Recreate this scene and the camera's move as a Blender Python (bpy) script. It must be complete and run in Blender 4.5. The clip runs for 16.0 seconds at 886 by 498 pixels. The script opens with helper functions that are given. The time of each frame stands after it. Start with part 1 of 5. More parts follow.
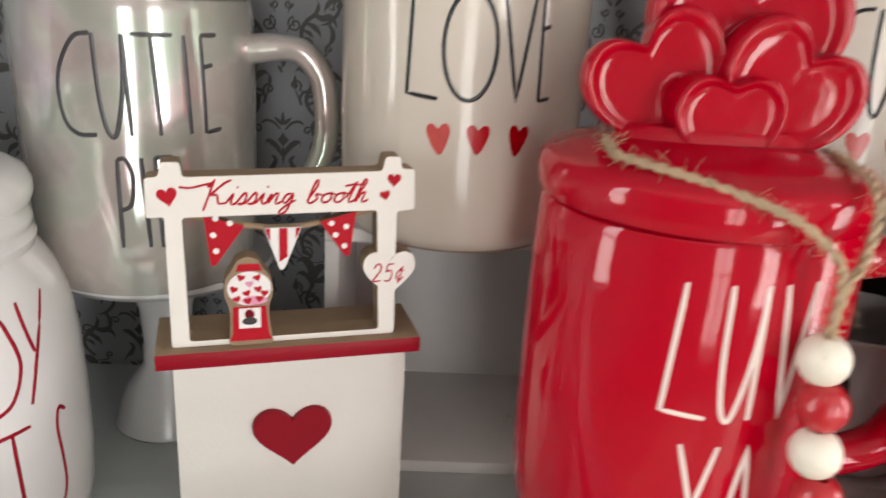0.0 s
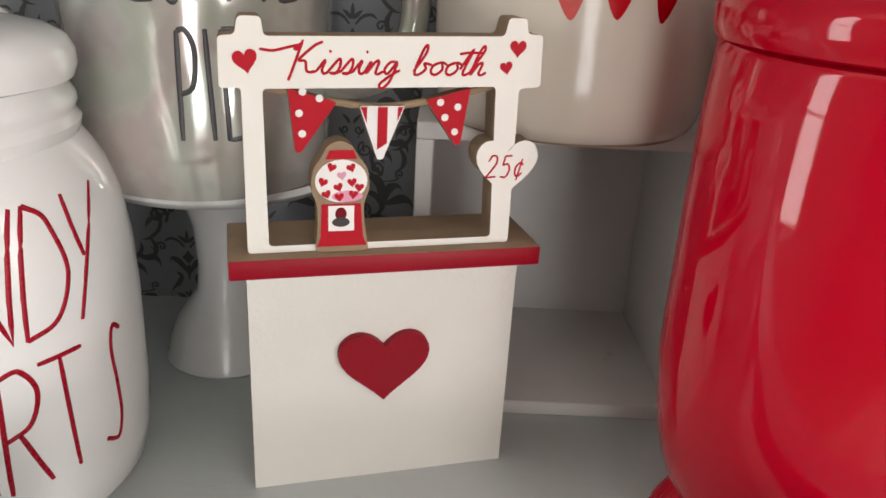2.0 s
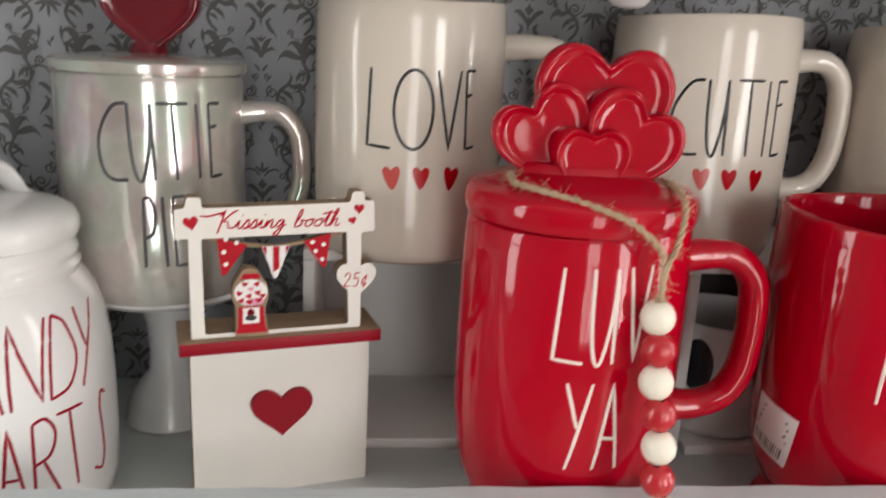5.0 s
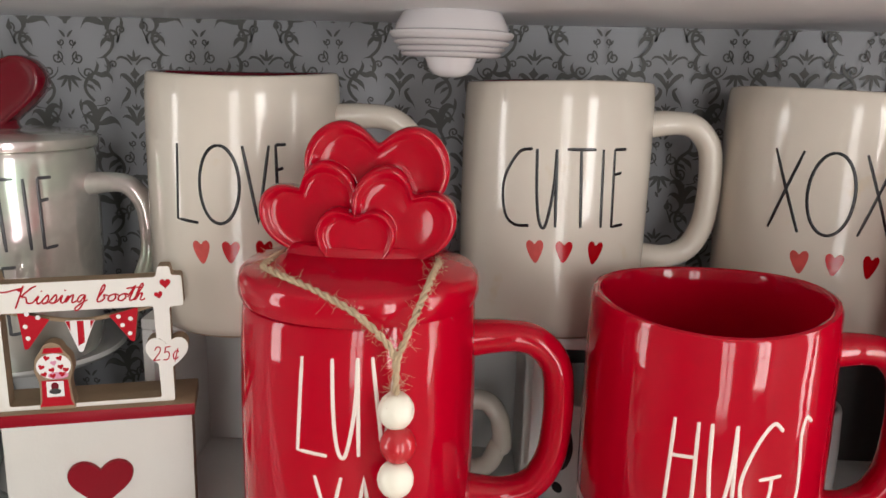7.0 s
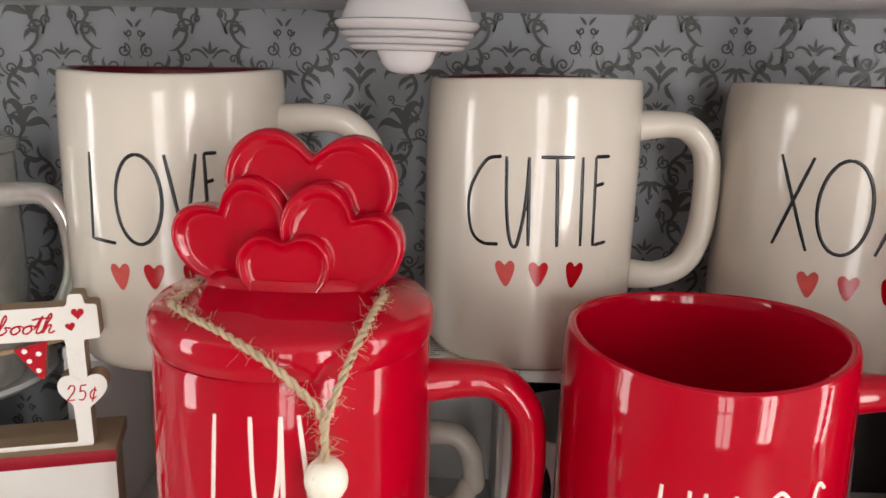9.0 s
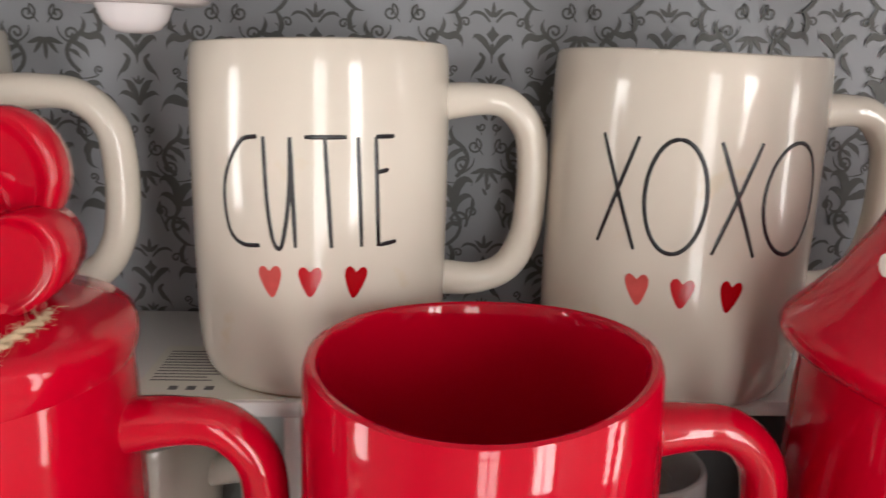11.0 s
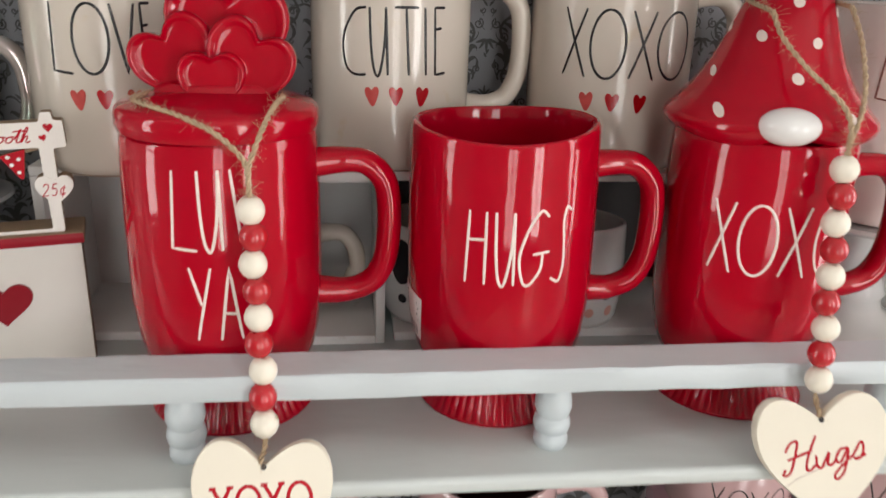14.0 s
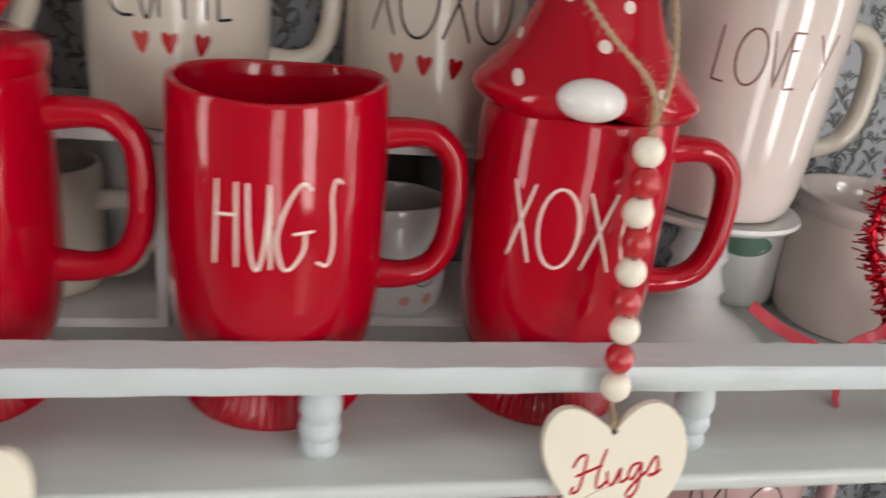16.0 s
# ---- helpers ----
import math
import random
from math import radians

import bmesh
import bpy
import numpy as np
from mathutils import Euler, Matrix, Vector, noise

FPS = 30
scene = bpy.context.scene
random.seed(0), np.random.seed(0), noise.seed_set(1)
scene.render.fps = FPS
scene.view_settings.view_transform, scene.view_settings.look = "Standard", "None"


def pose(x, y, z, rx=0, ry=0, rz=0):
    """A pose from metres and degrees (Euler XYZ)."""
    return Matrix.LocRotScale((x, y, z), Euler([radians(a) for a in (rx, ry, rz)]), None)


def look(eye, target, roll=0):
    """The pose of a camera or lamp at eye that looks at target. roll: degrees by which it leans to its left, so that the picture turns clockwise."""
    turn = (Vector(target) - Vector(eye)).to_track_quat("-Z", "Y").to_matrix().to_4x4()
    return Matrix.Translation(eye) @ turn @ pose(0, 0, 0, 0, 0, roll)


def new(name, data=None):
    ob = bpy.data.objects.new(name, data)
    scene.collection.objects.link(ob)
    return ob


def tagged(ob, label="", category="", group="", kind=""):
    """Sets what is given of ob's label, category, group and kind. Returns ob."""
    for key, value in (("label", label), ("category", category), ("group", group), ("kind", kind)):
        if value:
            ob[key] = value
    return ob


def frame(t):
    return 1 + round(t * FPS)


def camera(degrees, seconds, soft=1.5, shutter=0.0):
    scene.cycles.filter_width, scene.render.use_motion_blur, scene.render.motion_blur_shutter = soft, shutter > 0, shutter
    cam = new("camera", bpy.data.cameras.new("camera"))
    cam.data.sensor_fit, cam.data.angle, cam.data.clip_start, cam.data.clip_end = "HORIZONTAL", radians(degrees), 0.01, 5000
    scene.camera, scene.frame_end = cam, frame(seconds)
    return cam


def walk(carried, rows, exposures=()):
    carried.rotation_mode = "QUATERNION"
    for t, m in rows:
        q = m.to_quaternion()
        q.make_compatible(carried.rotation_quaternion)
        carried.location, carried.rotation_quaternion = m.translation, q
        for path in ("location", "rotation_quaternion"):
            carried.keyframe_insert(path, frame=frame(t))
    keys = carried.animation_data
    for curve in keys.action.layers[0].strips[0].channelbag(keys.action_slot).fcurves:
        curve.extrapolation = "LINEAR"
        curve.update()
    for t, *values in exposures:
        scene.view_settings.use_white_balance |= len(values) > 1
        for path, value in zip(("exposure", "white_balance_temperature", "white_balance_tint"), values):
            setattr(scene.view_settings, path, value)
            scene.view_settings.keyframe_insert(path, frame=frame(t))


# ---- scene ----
cam = camera(59.2, 16.0, 1.5, 0.4)
PATH = [
    (0, (0.002, 0.016, 0.197), (0.068, 1.906, -0.454), 3.4),
    (0.5, (-0.022, 0.042, 0.175), (0.025, 1.928, -0.487), 1.7),
    (1, (-0.025, 0.047, 0.169), (0.041, 1.919, -0.532), 2.1),
    (1.5, (-0.024, 0.048, 0.165), (0.027, 1.91, -0.564), 2.9),
    (2, (-0.025, 0.051, 0.162), (0.0, 1.91, -0.575), 3.2),
    (2.5, (-0.028, 0.052, 0.159), (-0.027, 1.907, -0.587), 3.1),
    (3, (-0.024, 0.042, 0.164), (-0.019, 1.902, -0.571), 3.1),
    (3.5, (-0.027, 0.022, 0.167), (-0.003, 1.893, -0.54), 3.0),
    (4, (-0.042, 0.001, 0.179), (0.025, 1.887, -0.483), 3.1),
    (4.5, (-0.029, -0.048, 0.191), (0.094, 1.854, -0.417), 3.3),
    (5, (-0.003, -0.067, 0.207), (0.194, 1.855, -0.31), 3.0),
    (5.2, (0.011, -0.067, 0.209), (0.201, 1.867, -0.266), 2.9),
    (7.3, (0.118, -0.058, 0.233), (0.076, 1.892, -0.212), 1.6),
    (7.5, (0.119, -0.058, 0.236), (0.078, 1.889, -0.219), 1.5),
    (8, (0.128, -0.052, 0.233), (0.091, 1.893, -0.232), 1.3),
    (8.2, (0.128, -0.045, 0.231), (0.093, 1.901, -0.231), 1.4),
    (10.3, (0.148, 0.03, 0.231), (0.136, 1.964, -0.279), 1.7),
    (10.5, (0.161, 0.034, 0.23), (0.178, 1.97, -0.272), 1.8),
    (11, (0.191, 0.041, 0.222), (0.283, 1.978, -0.269), 1.7),
    (11.5, (0.202, 0.045, 0.224), (0.369, 1.971, -0.288), 1.7),
    (12, (0.201, 0.032, 0.23), (0.41, 1.948, -0.302), 1.9),
    (12.5, (0.2, 0.014, 0.23), (0.424, 1.918, -0.339), 1.8),
    (13, (0.167, -0.024, 0.229), (0.393, 1.866, -0.386), 1.6),
    (13.5, (0.144, -0.074, 0.222), (0.378, 1.803, -0.429), 1.8),
    (14, (0.137, -0.137, 0.215), (0.374, 1.731, -0.459), 2.1),
    (14.5, (0.132, -0.165, 0.21), (0.382, 1.693, -0.488), 2.9),
    (15, (0.13, -0.168, 0.204), (0.407, 1.681, -0.506), 4.0),
    (15.5, (0.149, -0.143, 0.205), (0.475, 1.697, -0.508), 5.2),
    (16, (0.212, -0.101, 0.205), (0.622, 1.719, -0.517), 6.3),
]
walk(cam, [(t, look(eye, target, roll)) for t, eye, target, roll in PATH],
     [(0, -0.18), (1.5, -0.22), (3.0, -0.25), (4.0, -0.40), (5.0, -0.37), (7.5, -0.30), (10.5, 0.06), (11.5, 0.14), (12.5, 0.02), (14.0, -0.42), (16.0, -0.58)])

# ---- light ----
SHELF = 0.007          # top of the main shelf board
WALL = 0.368           # face of the papered back
world = bpy.data.worlds.new("daylight")
scene.world = world
world.use_nodes = True
wn = world.node_tree.nodes
sky = wn.new("ShaderNodeTexSky")
sky.sky_type = "NISHITA"
sky.sun_disc = False
sky.sun_elevation = radians(35)
sky.sun_rotation = radians(140)
world.node_tree.links.new(sky.outputs[0], wn["Background"].inputs[0])
wn["Background"].inputs[1].default_value = 0.12


def lamp(name, kind, m, energy, colour, size=None):
    data = bpy.data.lights.new(name, kind)
    data.energy, data.color = energy, colour
    if kind == "AREA":
        data.shape, data.size, data.size_y = "RECTANGLE", *size
    ob = new(name, data)
    ob.matrix_world = m
    return ob


sun = lamp("sun", "SUN", look((3, -4, 4), (0, 0, 0)), 4.0, (1.0, 0.95, 0.88))
sun.data.angle = radians(1)
# daylight that falls through the openings of the room; the frontal fourth is added fill
lamp("window_light_right", "AREA", look((2.36, -0.20, 0.30), (0.2, 0.15, 0.2)), 38, (1.0, 0.972, 0.955), (0.55, 2.1))
lamp("window_light_front", "AREA", look((1.96, -2.66, 0.22), (0.2, 0.3, 0.1)), 80, (1.0, 0.972, 0.955), (0.64, 2.3))
# added lamp that fills the fronts from ahead, set in an unseen opening
lamp("front_fill_light", "AREA", look((0.28, -2.66, 0.12), (0.2, 0.3, 0.1)), 30, (1.0, 0.972, 0.955), (0.5, 2.1))
lamp("window_light_left", "AREA", look((-2.16, -0.45, 0.42), (0.1, 0.2, 0.2)), 30, (1.0, 0.972, 0.955), (0.45, 1.9))


# ---- materials ----
def ramp_mix(nt, fac, a, b):
    mix = nt.nodes.new("ShaderNodeMix")
    mix.data_type = "RGBA"
    nt.links.new(fac, mix.inputs[0])
    mix.inputs[6].default_value = (*a, 1)
    mix.inputs[7].default_value = (*b, 1)
    return mix.outputs[2]


def mat(name, colour, rough=0.4, tint=0.12, scale=30, fine=400, bump=0.02, metal=0.0, coat=0.0, wear=None, rough_var=0.06,
        film=0.0, fluid=False, stretch=(1, 1, 1)):
    """A surface with large stains and fine grain, both in metres; fluid: the slow waves of a poured glaze, with little grain."""
    m = bpy.data.materials.new(name)
    m.use_nodes = True
    nt = m.node_tree
    n, lk = nt.nodes, nt.links
    bs = n["Principled BSDF"]
    co = n.new("ShaderNodeTexCoord")
    mp = n.new("ShaderNodeMapping")
    mp.inputs["Scale"].default_value = stretch
    lk.new(co.outputs["Object"], mp.inputs[0])
    big = n.new("ShaderNodeTexNoise")
    big.inputs["Scale"].default_value, big.inputs["Detail"].default_value = scale, 5
    lk.new(mp.outputs[0], big.inputs["Vector"])
    small = n.new("ShaderNodeTexNoise")
    small.inputs["Scale"].default_value, small.inputs["Detail"].default_value = fine, 3
    lk.new(mp.outputs[0], small.inputs["Vector"])
    lo = tuple(c * (1 - tint) for c in colour)
    hi = tuple(min(1, c * (1 + tint * 0.6)) for c in colour)
    out = ramp_mix(nt, big.outputs[0], lo, hi)
    if wear:
        wc, amount = wear
        rp = n.new("ShaderNodeValToRGB")
        rp.color_ramp.elements[0].position, rp.color_ramp.elements[1].position = 1 - amount - 0.04, 1 - amount + 0.02
        spots = n.new("ShaderNodeTexNoise")
        spots.inputs["Scale"].default_value, spots.inputs["Detail"].default_value = scale * 2.7, 8
        lk.new(mp.outputs[0], spots.inputs["Vector"])
        lk.new(spots.outputs[0], rp.inputs[0])
        mix = n.new("ShaderNodeMix")
        mix.data_type = "RGBA"
        lk.new(rp.outputs[0], mix.inputs[0])
        lk.new(out, mix.inputs[6])
        mix.inputs[7].default_value = (*wc, 1)
        out = mix.outputs[2]
    lk.new(out, bs.inputs["Base Color"])
    mr = n.new("ShaderNodeMapRange")
    mr.inputs[3].default_value, mr.inputs[4].default_value = max(0.02, rough - rough_var), rough + rough_var
    lk.new(small.outputs[0], mr.inputs[0])
    lk.new(mr.outputs[0], bs.inputs["Roughness"])
    bs.inputs["Metallic"].default_value = metal
    bs.inputs["Coat Weight"].default_value = coat
    bs.inputs["Coat Roughness"].default_value = 0.05
    if film:
        fr = n.new("ShaderNodeMapRange")
        fr.inputs[1].default_value, fr.inputs[2].default_value = 0.3, 0.7
        fr.inputs[3].default_value, fr.inputs[4].default_value = film - 150, film + 150
        lk.new(big.outputs[0], fr.inputs[0])
        lk.new(fr.outputs[0], bs.inputs["Thin Film Thickness"])
        bs.inputs["Thin Film IOR"].default_value = 2.1
    bp = n.new("ShaderNodeBump")
    bp.inputs["Strength"].default_value, bp.inputs["Distance"].default_value = 1.0, bump * 0.001
    add = n.new("ShaderNodeMath")
    add.operation = "MULTIPLY_ADD"
    wave = big
    if fluid:
        wave = n.new("ShaderNodeTexNoise")
        wave.inputs["Scale"].default_value, wave.inputs["Detail"].default_value = 34, 0.6
        lk.new(mp.outputs[0], wave.inputs["Vector"])
    lk.new((small if fluid else big).outputs[0], add.inputs[0])
    add.inputs[1].default_value = 0.012 if fluid else 3.0
    lk.new((wave if fluid else small).outputs[0], add.inputs[2])
    lk.new(add.outputs[0], bp.inputs["Height"])
    lk.new(bp.outputs[0], bs.inputs["Normal"])
    return m


CREAM = mat("cream_glaze", (0.69, 0.63, 0.545), 0.13, 0.10, 20, 220, 0.9, coat=0.1, fluid=True, wear=((0.66, 0.58, 0.46), 0.3))
WHITE_GLAZE = mat("white_glaze", (0.74, 0.735, 0.72), 0.13, 0.05, 20, 220, 0.6, coat=0.1, fluid=True)
PINKISH = mat("blush_glaze", (0.76, 0.66, 0.62), 0.12, 0.08, 25, 260, 0.05, coat=0.5)
PEARL = mat("pearl_lustre_glaze", (0.64, 0.61, 0.56), 0.13, 0.12, 16, 200, 1.0, metal=0.48, coat=0.25, film=500, fluid=True)
RED_GLAZE = mat("red_glaze", (0.41, 0.0005, 0.013), 0.065, 0.14, 20, 220, 0.8, rough_var=0.035, fluid=True)
RED_GLAZE.node_tree.nodes["Principled BSDF"].inputs["IOR"].default_value = 1.42
WINE_GLAZE = mat("wine_glaze", (0.16, 0.003, 0.012), 0.10, 0.12, 26, 280, 0.05, coat=0.5)
PINK_GLAZE = mat("pink_glaze", (0.52, 0.34, 0.34), 0.14, 0.08, 26, 280, 0.05, coat=0.4)
PINK_BRIGHT = mat("glossy_pink_glaze", (0.56, 0.30, 0.36), 0.16, 0.10, 40, 900, 0.2, coat=0.4)
BROWN_GLAZE = mat("brown_inner_glaze", (0.10, 0.025, 0.025), 0.14, 0.1, 26, 280, 0.05, coat=0.4)
BLACK_INK = mat("black_letter_glaze", (0.012, 0.013, 0.016), 0.25, 0.2, 90, 900, 0.02)
GREY_INK = mat("dark_grey_letter_glaze", (0.06, 0.06, 0.065), 0.25, 0.2, 90, 900, 0.02)
RED_INK = mat("red_letter_glaze", (0.30, 0.004, 0.016), 0.28, 0.2, 120, 900, 0.02)
BROWN_INK = mat("brown_letter_glaze", (0.20, 0.07, 0.05), 0.3, 0.2, 90, 900, 0.02)
WHITE_INK = mat("white_letter_glaze", (0.76, 0.66, 0.60), 0.35, 0.05, 90, 900, 0.02)
HEART_DARK = mat("deep_red_heart_glaze", (0.40, 0.001, 0.006), 0.2, 0.35, 160, 900, 0.02)
HEART_MID = mat("red_heart_glaze", (0.50, 0.003, 0.010), 0.2, 0.35, 160, 900, 0.02)
HEART_LIGHT = mat("washed_red_heart_glaze", (0.62, 0.10, 0.09), 0.2, 0.45, 160, 900, 0.02)
PAINT = mat("grey_white_furniture_paint", (0.52, 0.57, 0.59), 0.38, 0.07, 14, 160, 0.40, stretch=(0.3, 1, 1))
PAINT_TOP = mat("white_shelf_paint", (0.76, 0.77, 0.80), 0.42, 0.07, 10, 90, 0.25, wear=((0.66, 0.62, 0.57), 0.12), stretch=(0.25, 1, 1))
SHELF_PAINT = mat("sage_grey_shelf_paint", (0.55, 0.59, 0.58), 0.34, 0.08, 12, 120, 0.35, stretch=(0.3, 1, 1))
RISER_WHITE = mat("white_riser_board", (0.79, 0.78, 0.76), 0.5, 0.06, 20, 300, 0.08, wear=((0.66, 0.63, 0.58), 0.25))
# the white board again, greyed for the shade inside the boxes
RISER_BACK = mat("riser_back_in_shade", (0.72, 0.71, 0.69), 0.6, 0.08, 20, 300, 0.05)
# near-black stands in for shade: inside the long riser, in the cord hole
DARK = mat("dark_brown_matt", (0.035, 0.03, 0.03), 0.7, 0.2, 30, 300, 0.05)
WOOD_WHITE = mat("white_painted_wood", (0.76, 0.735, 0.68), 0.55, 0.04, 60, 700, 0.10, wear=((0.70, 0.67, 0.60), 0.22))
WOOD_RED = mat("red_painted_wood", (0.27, 0.002, 0.012), 0.42, 0.15, 60, 700, 0.10, wear=((0.36, 0.006, 0.02), 0.2))
MDF = mat("raw_fibreboard_edge", (0.30, 0.21, 0.13), 0.75, 0.25, 90, 1500, 0.2, wear=((0.20, 0.13, 0.08), 0.25))
CREAM_WOOD = mat("cream_painted_wood", (0.76, 0.71, 0.59), 0.42, 0.05, 50, 700, 0.08)
BEAD_WHITE = mat("ivory_bead_paint", (0.78, 0.73, 0.62), 0.38, 0.06, 120, 900, 0.06)
BEAD_RED = mat("red_bead_lacquer", (0.45, 0.012, 0.02), 0.25, 0.18, 120, 900, 0.06, coat=0.3)
TWINE = mat("jute_twine", (0.52, 0.39, 0.25), 0.85, 0.3, 300, 2500, 0.3)
PAPER_WHITE = mat("printed_card", (0.80, 0.79, 0.71), 0.5, 0.05, 40, 500, 0.03)
PRINT = mat("grey_print", (0.14, 0.14, 0.14), 0.6, 0.3, 90, 900, 0.02)
PRINT_RED = mat("red_print", (0.43, 0.001, 0.012), 0.55, 0.15, 200, 1200, 0.03)
PRINT_PINK = mat("pink_print", (0.72, 0.32, 0.44), 0.5, 0.1, 200, 1200, 0.03)
PRINT_WHITE = mat("white_print", (0.80, 0.78, 0.76), 0.5, 0.05, 200, 1200, 0.03)
WALLPAPER = mat("silver_grey_wallpaper", (0.40, 0.41, 0.435), 0.58, 0.08, 8, 500, 0.06)
DAMASK = mat("olive_grey_damask_ink", (0.14, 0.14, 0.133), 0.58, 0.25, 60, 700, 0.05)
ROOM_WALL = mat("taupe_room_paint", (0.44, 0.43, 0.41), 0.7, 0.05, 3, 60, 0.2)
CEILING = mat("white_ceiling_paint", (0.84, 0.83, 0.80), 0.8, 0.04, 3, 60, 0.2)
FLOOR = mat("pale_oak_floor_boards", (0.44, 0.37, 0.29), 0.45, 0.3, 6, 60, 0.4, stretch=(0.2, 1, 1))
TINSEL = mat("red_metallic_tinsel", (0.55, 0.01, 0.03), 0.22, 0.2, 200, 900, 0.05, metal=0.8)
RIBBON = mat("red_satin_ribbon", (0.55, 0.02, 0.05), 0.35, 0.15, 100, 900, 0.1)
SNOW = mat("glittered_white_glaze", (0.72, 0.68, 0.68), 0.35, 0.1, 300, 1500, 0.5)
BLUSH = mat("blush_spot", (0.70, 0.36, 0.30), 0.3, 0.1, 200, 900, 0.02)
GREEN = mat("green_stripe_glaze", (0.10, 0.20, 0.14), 0.3, 0.1, 100, 900, 0.02)
for m in (WOOD_RED, PRINT_RED, PRINT_PINK, PRINT_WHITE, RED_INK):
    m.node_tree.nodes["Principled BSDF"].inputs["Specular IOR Level"].default_value = 0.2
LAMP_WHITE = mat("white_ribbed_ceramic", (0.76, 0.73, 0.74), 0.22, 0.04, 30, 200, 0.012, coat=0.2)

# ---- mesh helpers ----


def link(name, bm, materials, parent=None, label="", smooth=None):
    me = bpy.data.meshes.new(name)
    bmesh.ops.recalc_face_normals(bm, faces=bm.faces)
    bm.to_mesh(me)
    bm.free()
    for m in materials if isinstance(materials, (list, tuple)) else [materials]:
        me.materials.append(m)
    if smooth is not None:
        me.shade_smooth()
        me.set_sharp_from_angle(angle=radians(smooth))
    ob = new(name, me)
    ob.parent = parent
    if label:
        ob["label"] = label
    return ob


def part(name, bm, material, parent, label="", smooth=40):
    return link(name, bm, material, parent, label, smooth)


def thing(name, x, y, z, label, category, group="", turn=0):
    ob = new(name)
    ob.empty_display_size = 0.02
    ob.matrix_world = pose(x, y, z, 0, 0, turn)
    return tagged(ob, label, category, group)


def lathe(profile, n=72, bend=None):
    """Revolve (radius, height) pairs round z; radius 0 closes to a point. bend(x, y, z) -> new place."""
    bm = bmesh.new()
    rings = []
    for r, z in profile:
        if r < 1e-6:
            rings.append([bm.verts.new((0, 0, z))])
        else:
            rings.append([bm.verts.new((r * math.sin(2 * math.pi * i / n), -r * math.cos(2 * math.pi * i / n), z)) for i in range(n)])
    for a, b in zip(rings, rings[1:]):
        for i in range(n):
            j = (i + 1) % n
            if len(a) == 1 and len(b) == 1:
                continue
            if len(a) == 1:
                bm.faces.new((a[0], b[j], b[i]))
            elif len(b) == 1:
                bm.faces.new((a[i], a[j], b[0]))
            else:
                bm.faces.new((a[i], a[j], b[j], b[i]))
    if bend:
        for v in bm.verts:
            v.co = bend(*v.co)
    return bm


def smooth_line(pts, per=6):
    """A Catmull-Rom line through points of any dimension."""
    p = [np.array(q, float) for q in pts]
    if len(p) < 3:
        return p
    p = [2 * p[0] - p[1], *p, 2 * p[-1] - p[-2]]
    out = []
    for a, b, c, d in zip(p, p[1:], p[2:], p[3:]):
        for k in range(per):
            t = k / per
            out.append(0.5 * (2 * b + (c - a) * t + (2 * a - 5 * b + 4 * c - d) * t * t + (3 * b - a - 3 * c + d) * t ** 3))
    out.append(p[-2])
    return out


def tube(pts, radius, n=12, up=(0, 1, 0), squash=1.0, bm=None, caps=True):
    """A tube along 3D points. radius: a number or one for each point; squash: its width along up."""
    bm = bm or bmesh.new()
    p = [Vector(q) for q in pts]
    up = Vector(up)
    rings = []
    for i, q in enumerate(p):
        t = (p[min(i + 1, len(p) - 1)] - p[max(i - 1, 0)]).normalized()
        side = t.cross(up)
        if side.length < 1e-4:
            side = t.cross(Vector((1, 0, 0)))
        side.normalize()
        top = side.cross(t).normalized()
        r = radius[i] if isinstance(radius, (list, tuple)) else radius
        rings.append([bm.verts.new(q + side * (r * math.cos(a)) + top * (r * squash * math.sin(a))) for a in (2 * math.pi * k / n for k in range(n))])
    for a, b in zip(rings, rings[1:]):
        for k in range(n):
            bm.faces.new((a[k], a[(k + 1) % n], b[(k + 1) % n], b[k]))
    if caps:
        bm.faces.new(rings[0][::-1])
        bm.faces.new(rings[-1])
    return bm


def box(x0, x1, y0, y1, z0, z1, bevel=0.0008, bm=None):
    bm = bm or bmesh.new()
    made = bmesh.ops.create_cube(bm, size=1.0)["verts"]
    for v in made:
        v.co = Vector(((x0 + x1) / 2 + v.co.x * (x1 - x0), (y0 + y1) / 2 + v.co.y * (y1 - y0), (z0 + z1) / 2 + v.co.z * (z1 - z0)))
    if bevel:
        es = list({e for v in made for e in v.link_edges})
        bmesh.ops.bevel(bm, geom=es, offset=bevel, segments=2, affect="EDGES", profile=0.5)
    return bm


def slab(loops, y0, y1, bm=None):
    """A board cut out along loops of (x, z) points, the first outside, the others holes; front at y0, back at y1. Edges take slot 1."""
    bm = bm or bmesh.new()
    edges = []
    for lp in loops:
        vs = [bm.verts.new((x, y0, z)) for x, z in lp]
        edges += [bm.edges.new((a, b)) for a, b in zip(vs, vs[1:] + vs[:1])]
    faces = [f for f in bmesh.ops.triangle_fill(bm, use_beauty=True, use_dissolve=False, edges=edges)["geom"] if isinstance(f, bmesh.types.BMFace)]
    kept = set(faces)
    ex = bmesh.ops.extrude_face_region(bm, geom=faces, use_keep_orig=True)
    for v in ex["geom"]:
        if isinstance(v, bmesh.types.BMVert):
            v.co.y += y1 - y0
    backs = {f for f in ex["geom"] if isinstance(f, bmesh.types.BMFace)}
    for f in bm.faces:
        if f not in kept and f not in backs:
            f.material_index = 1
    return bm


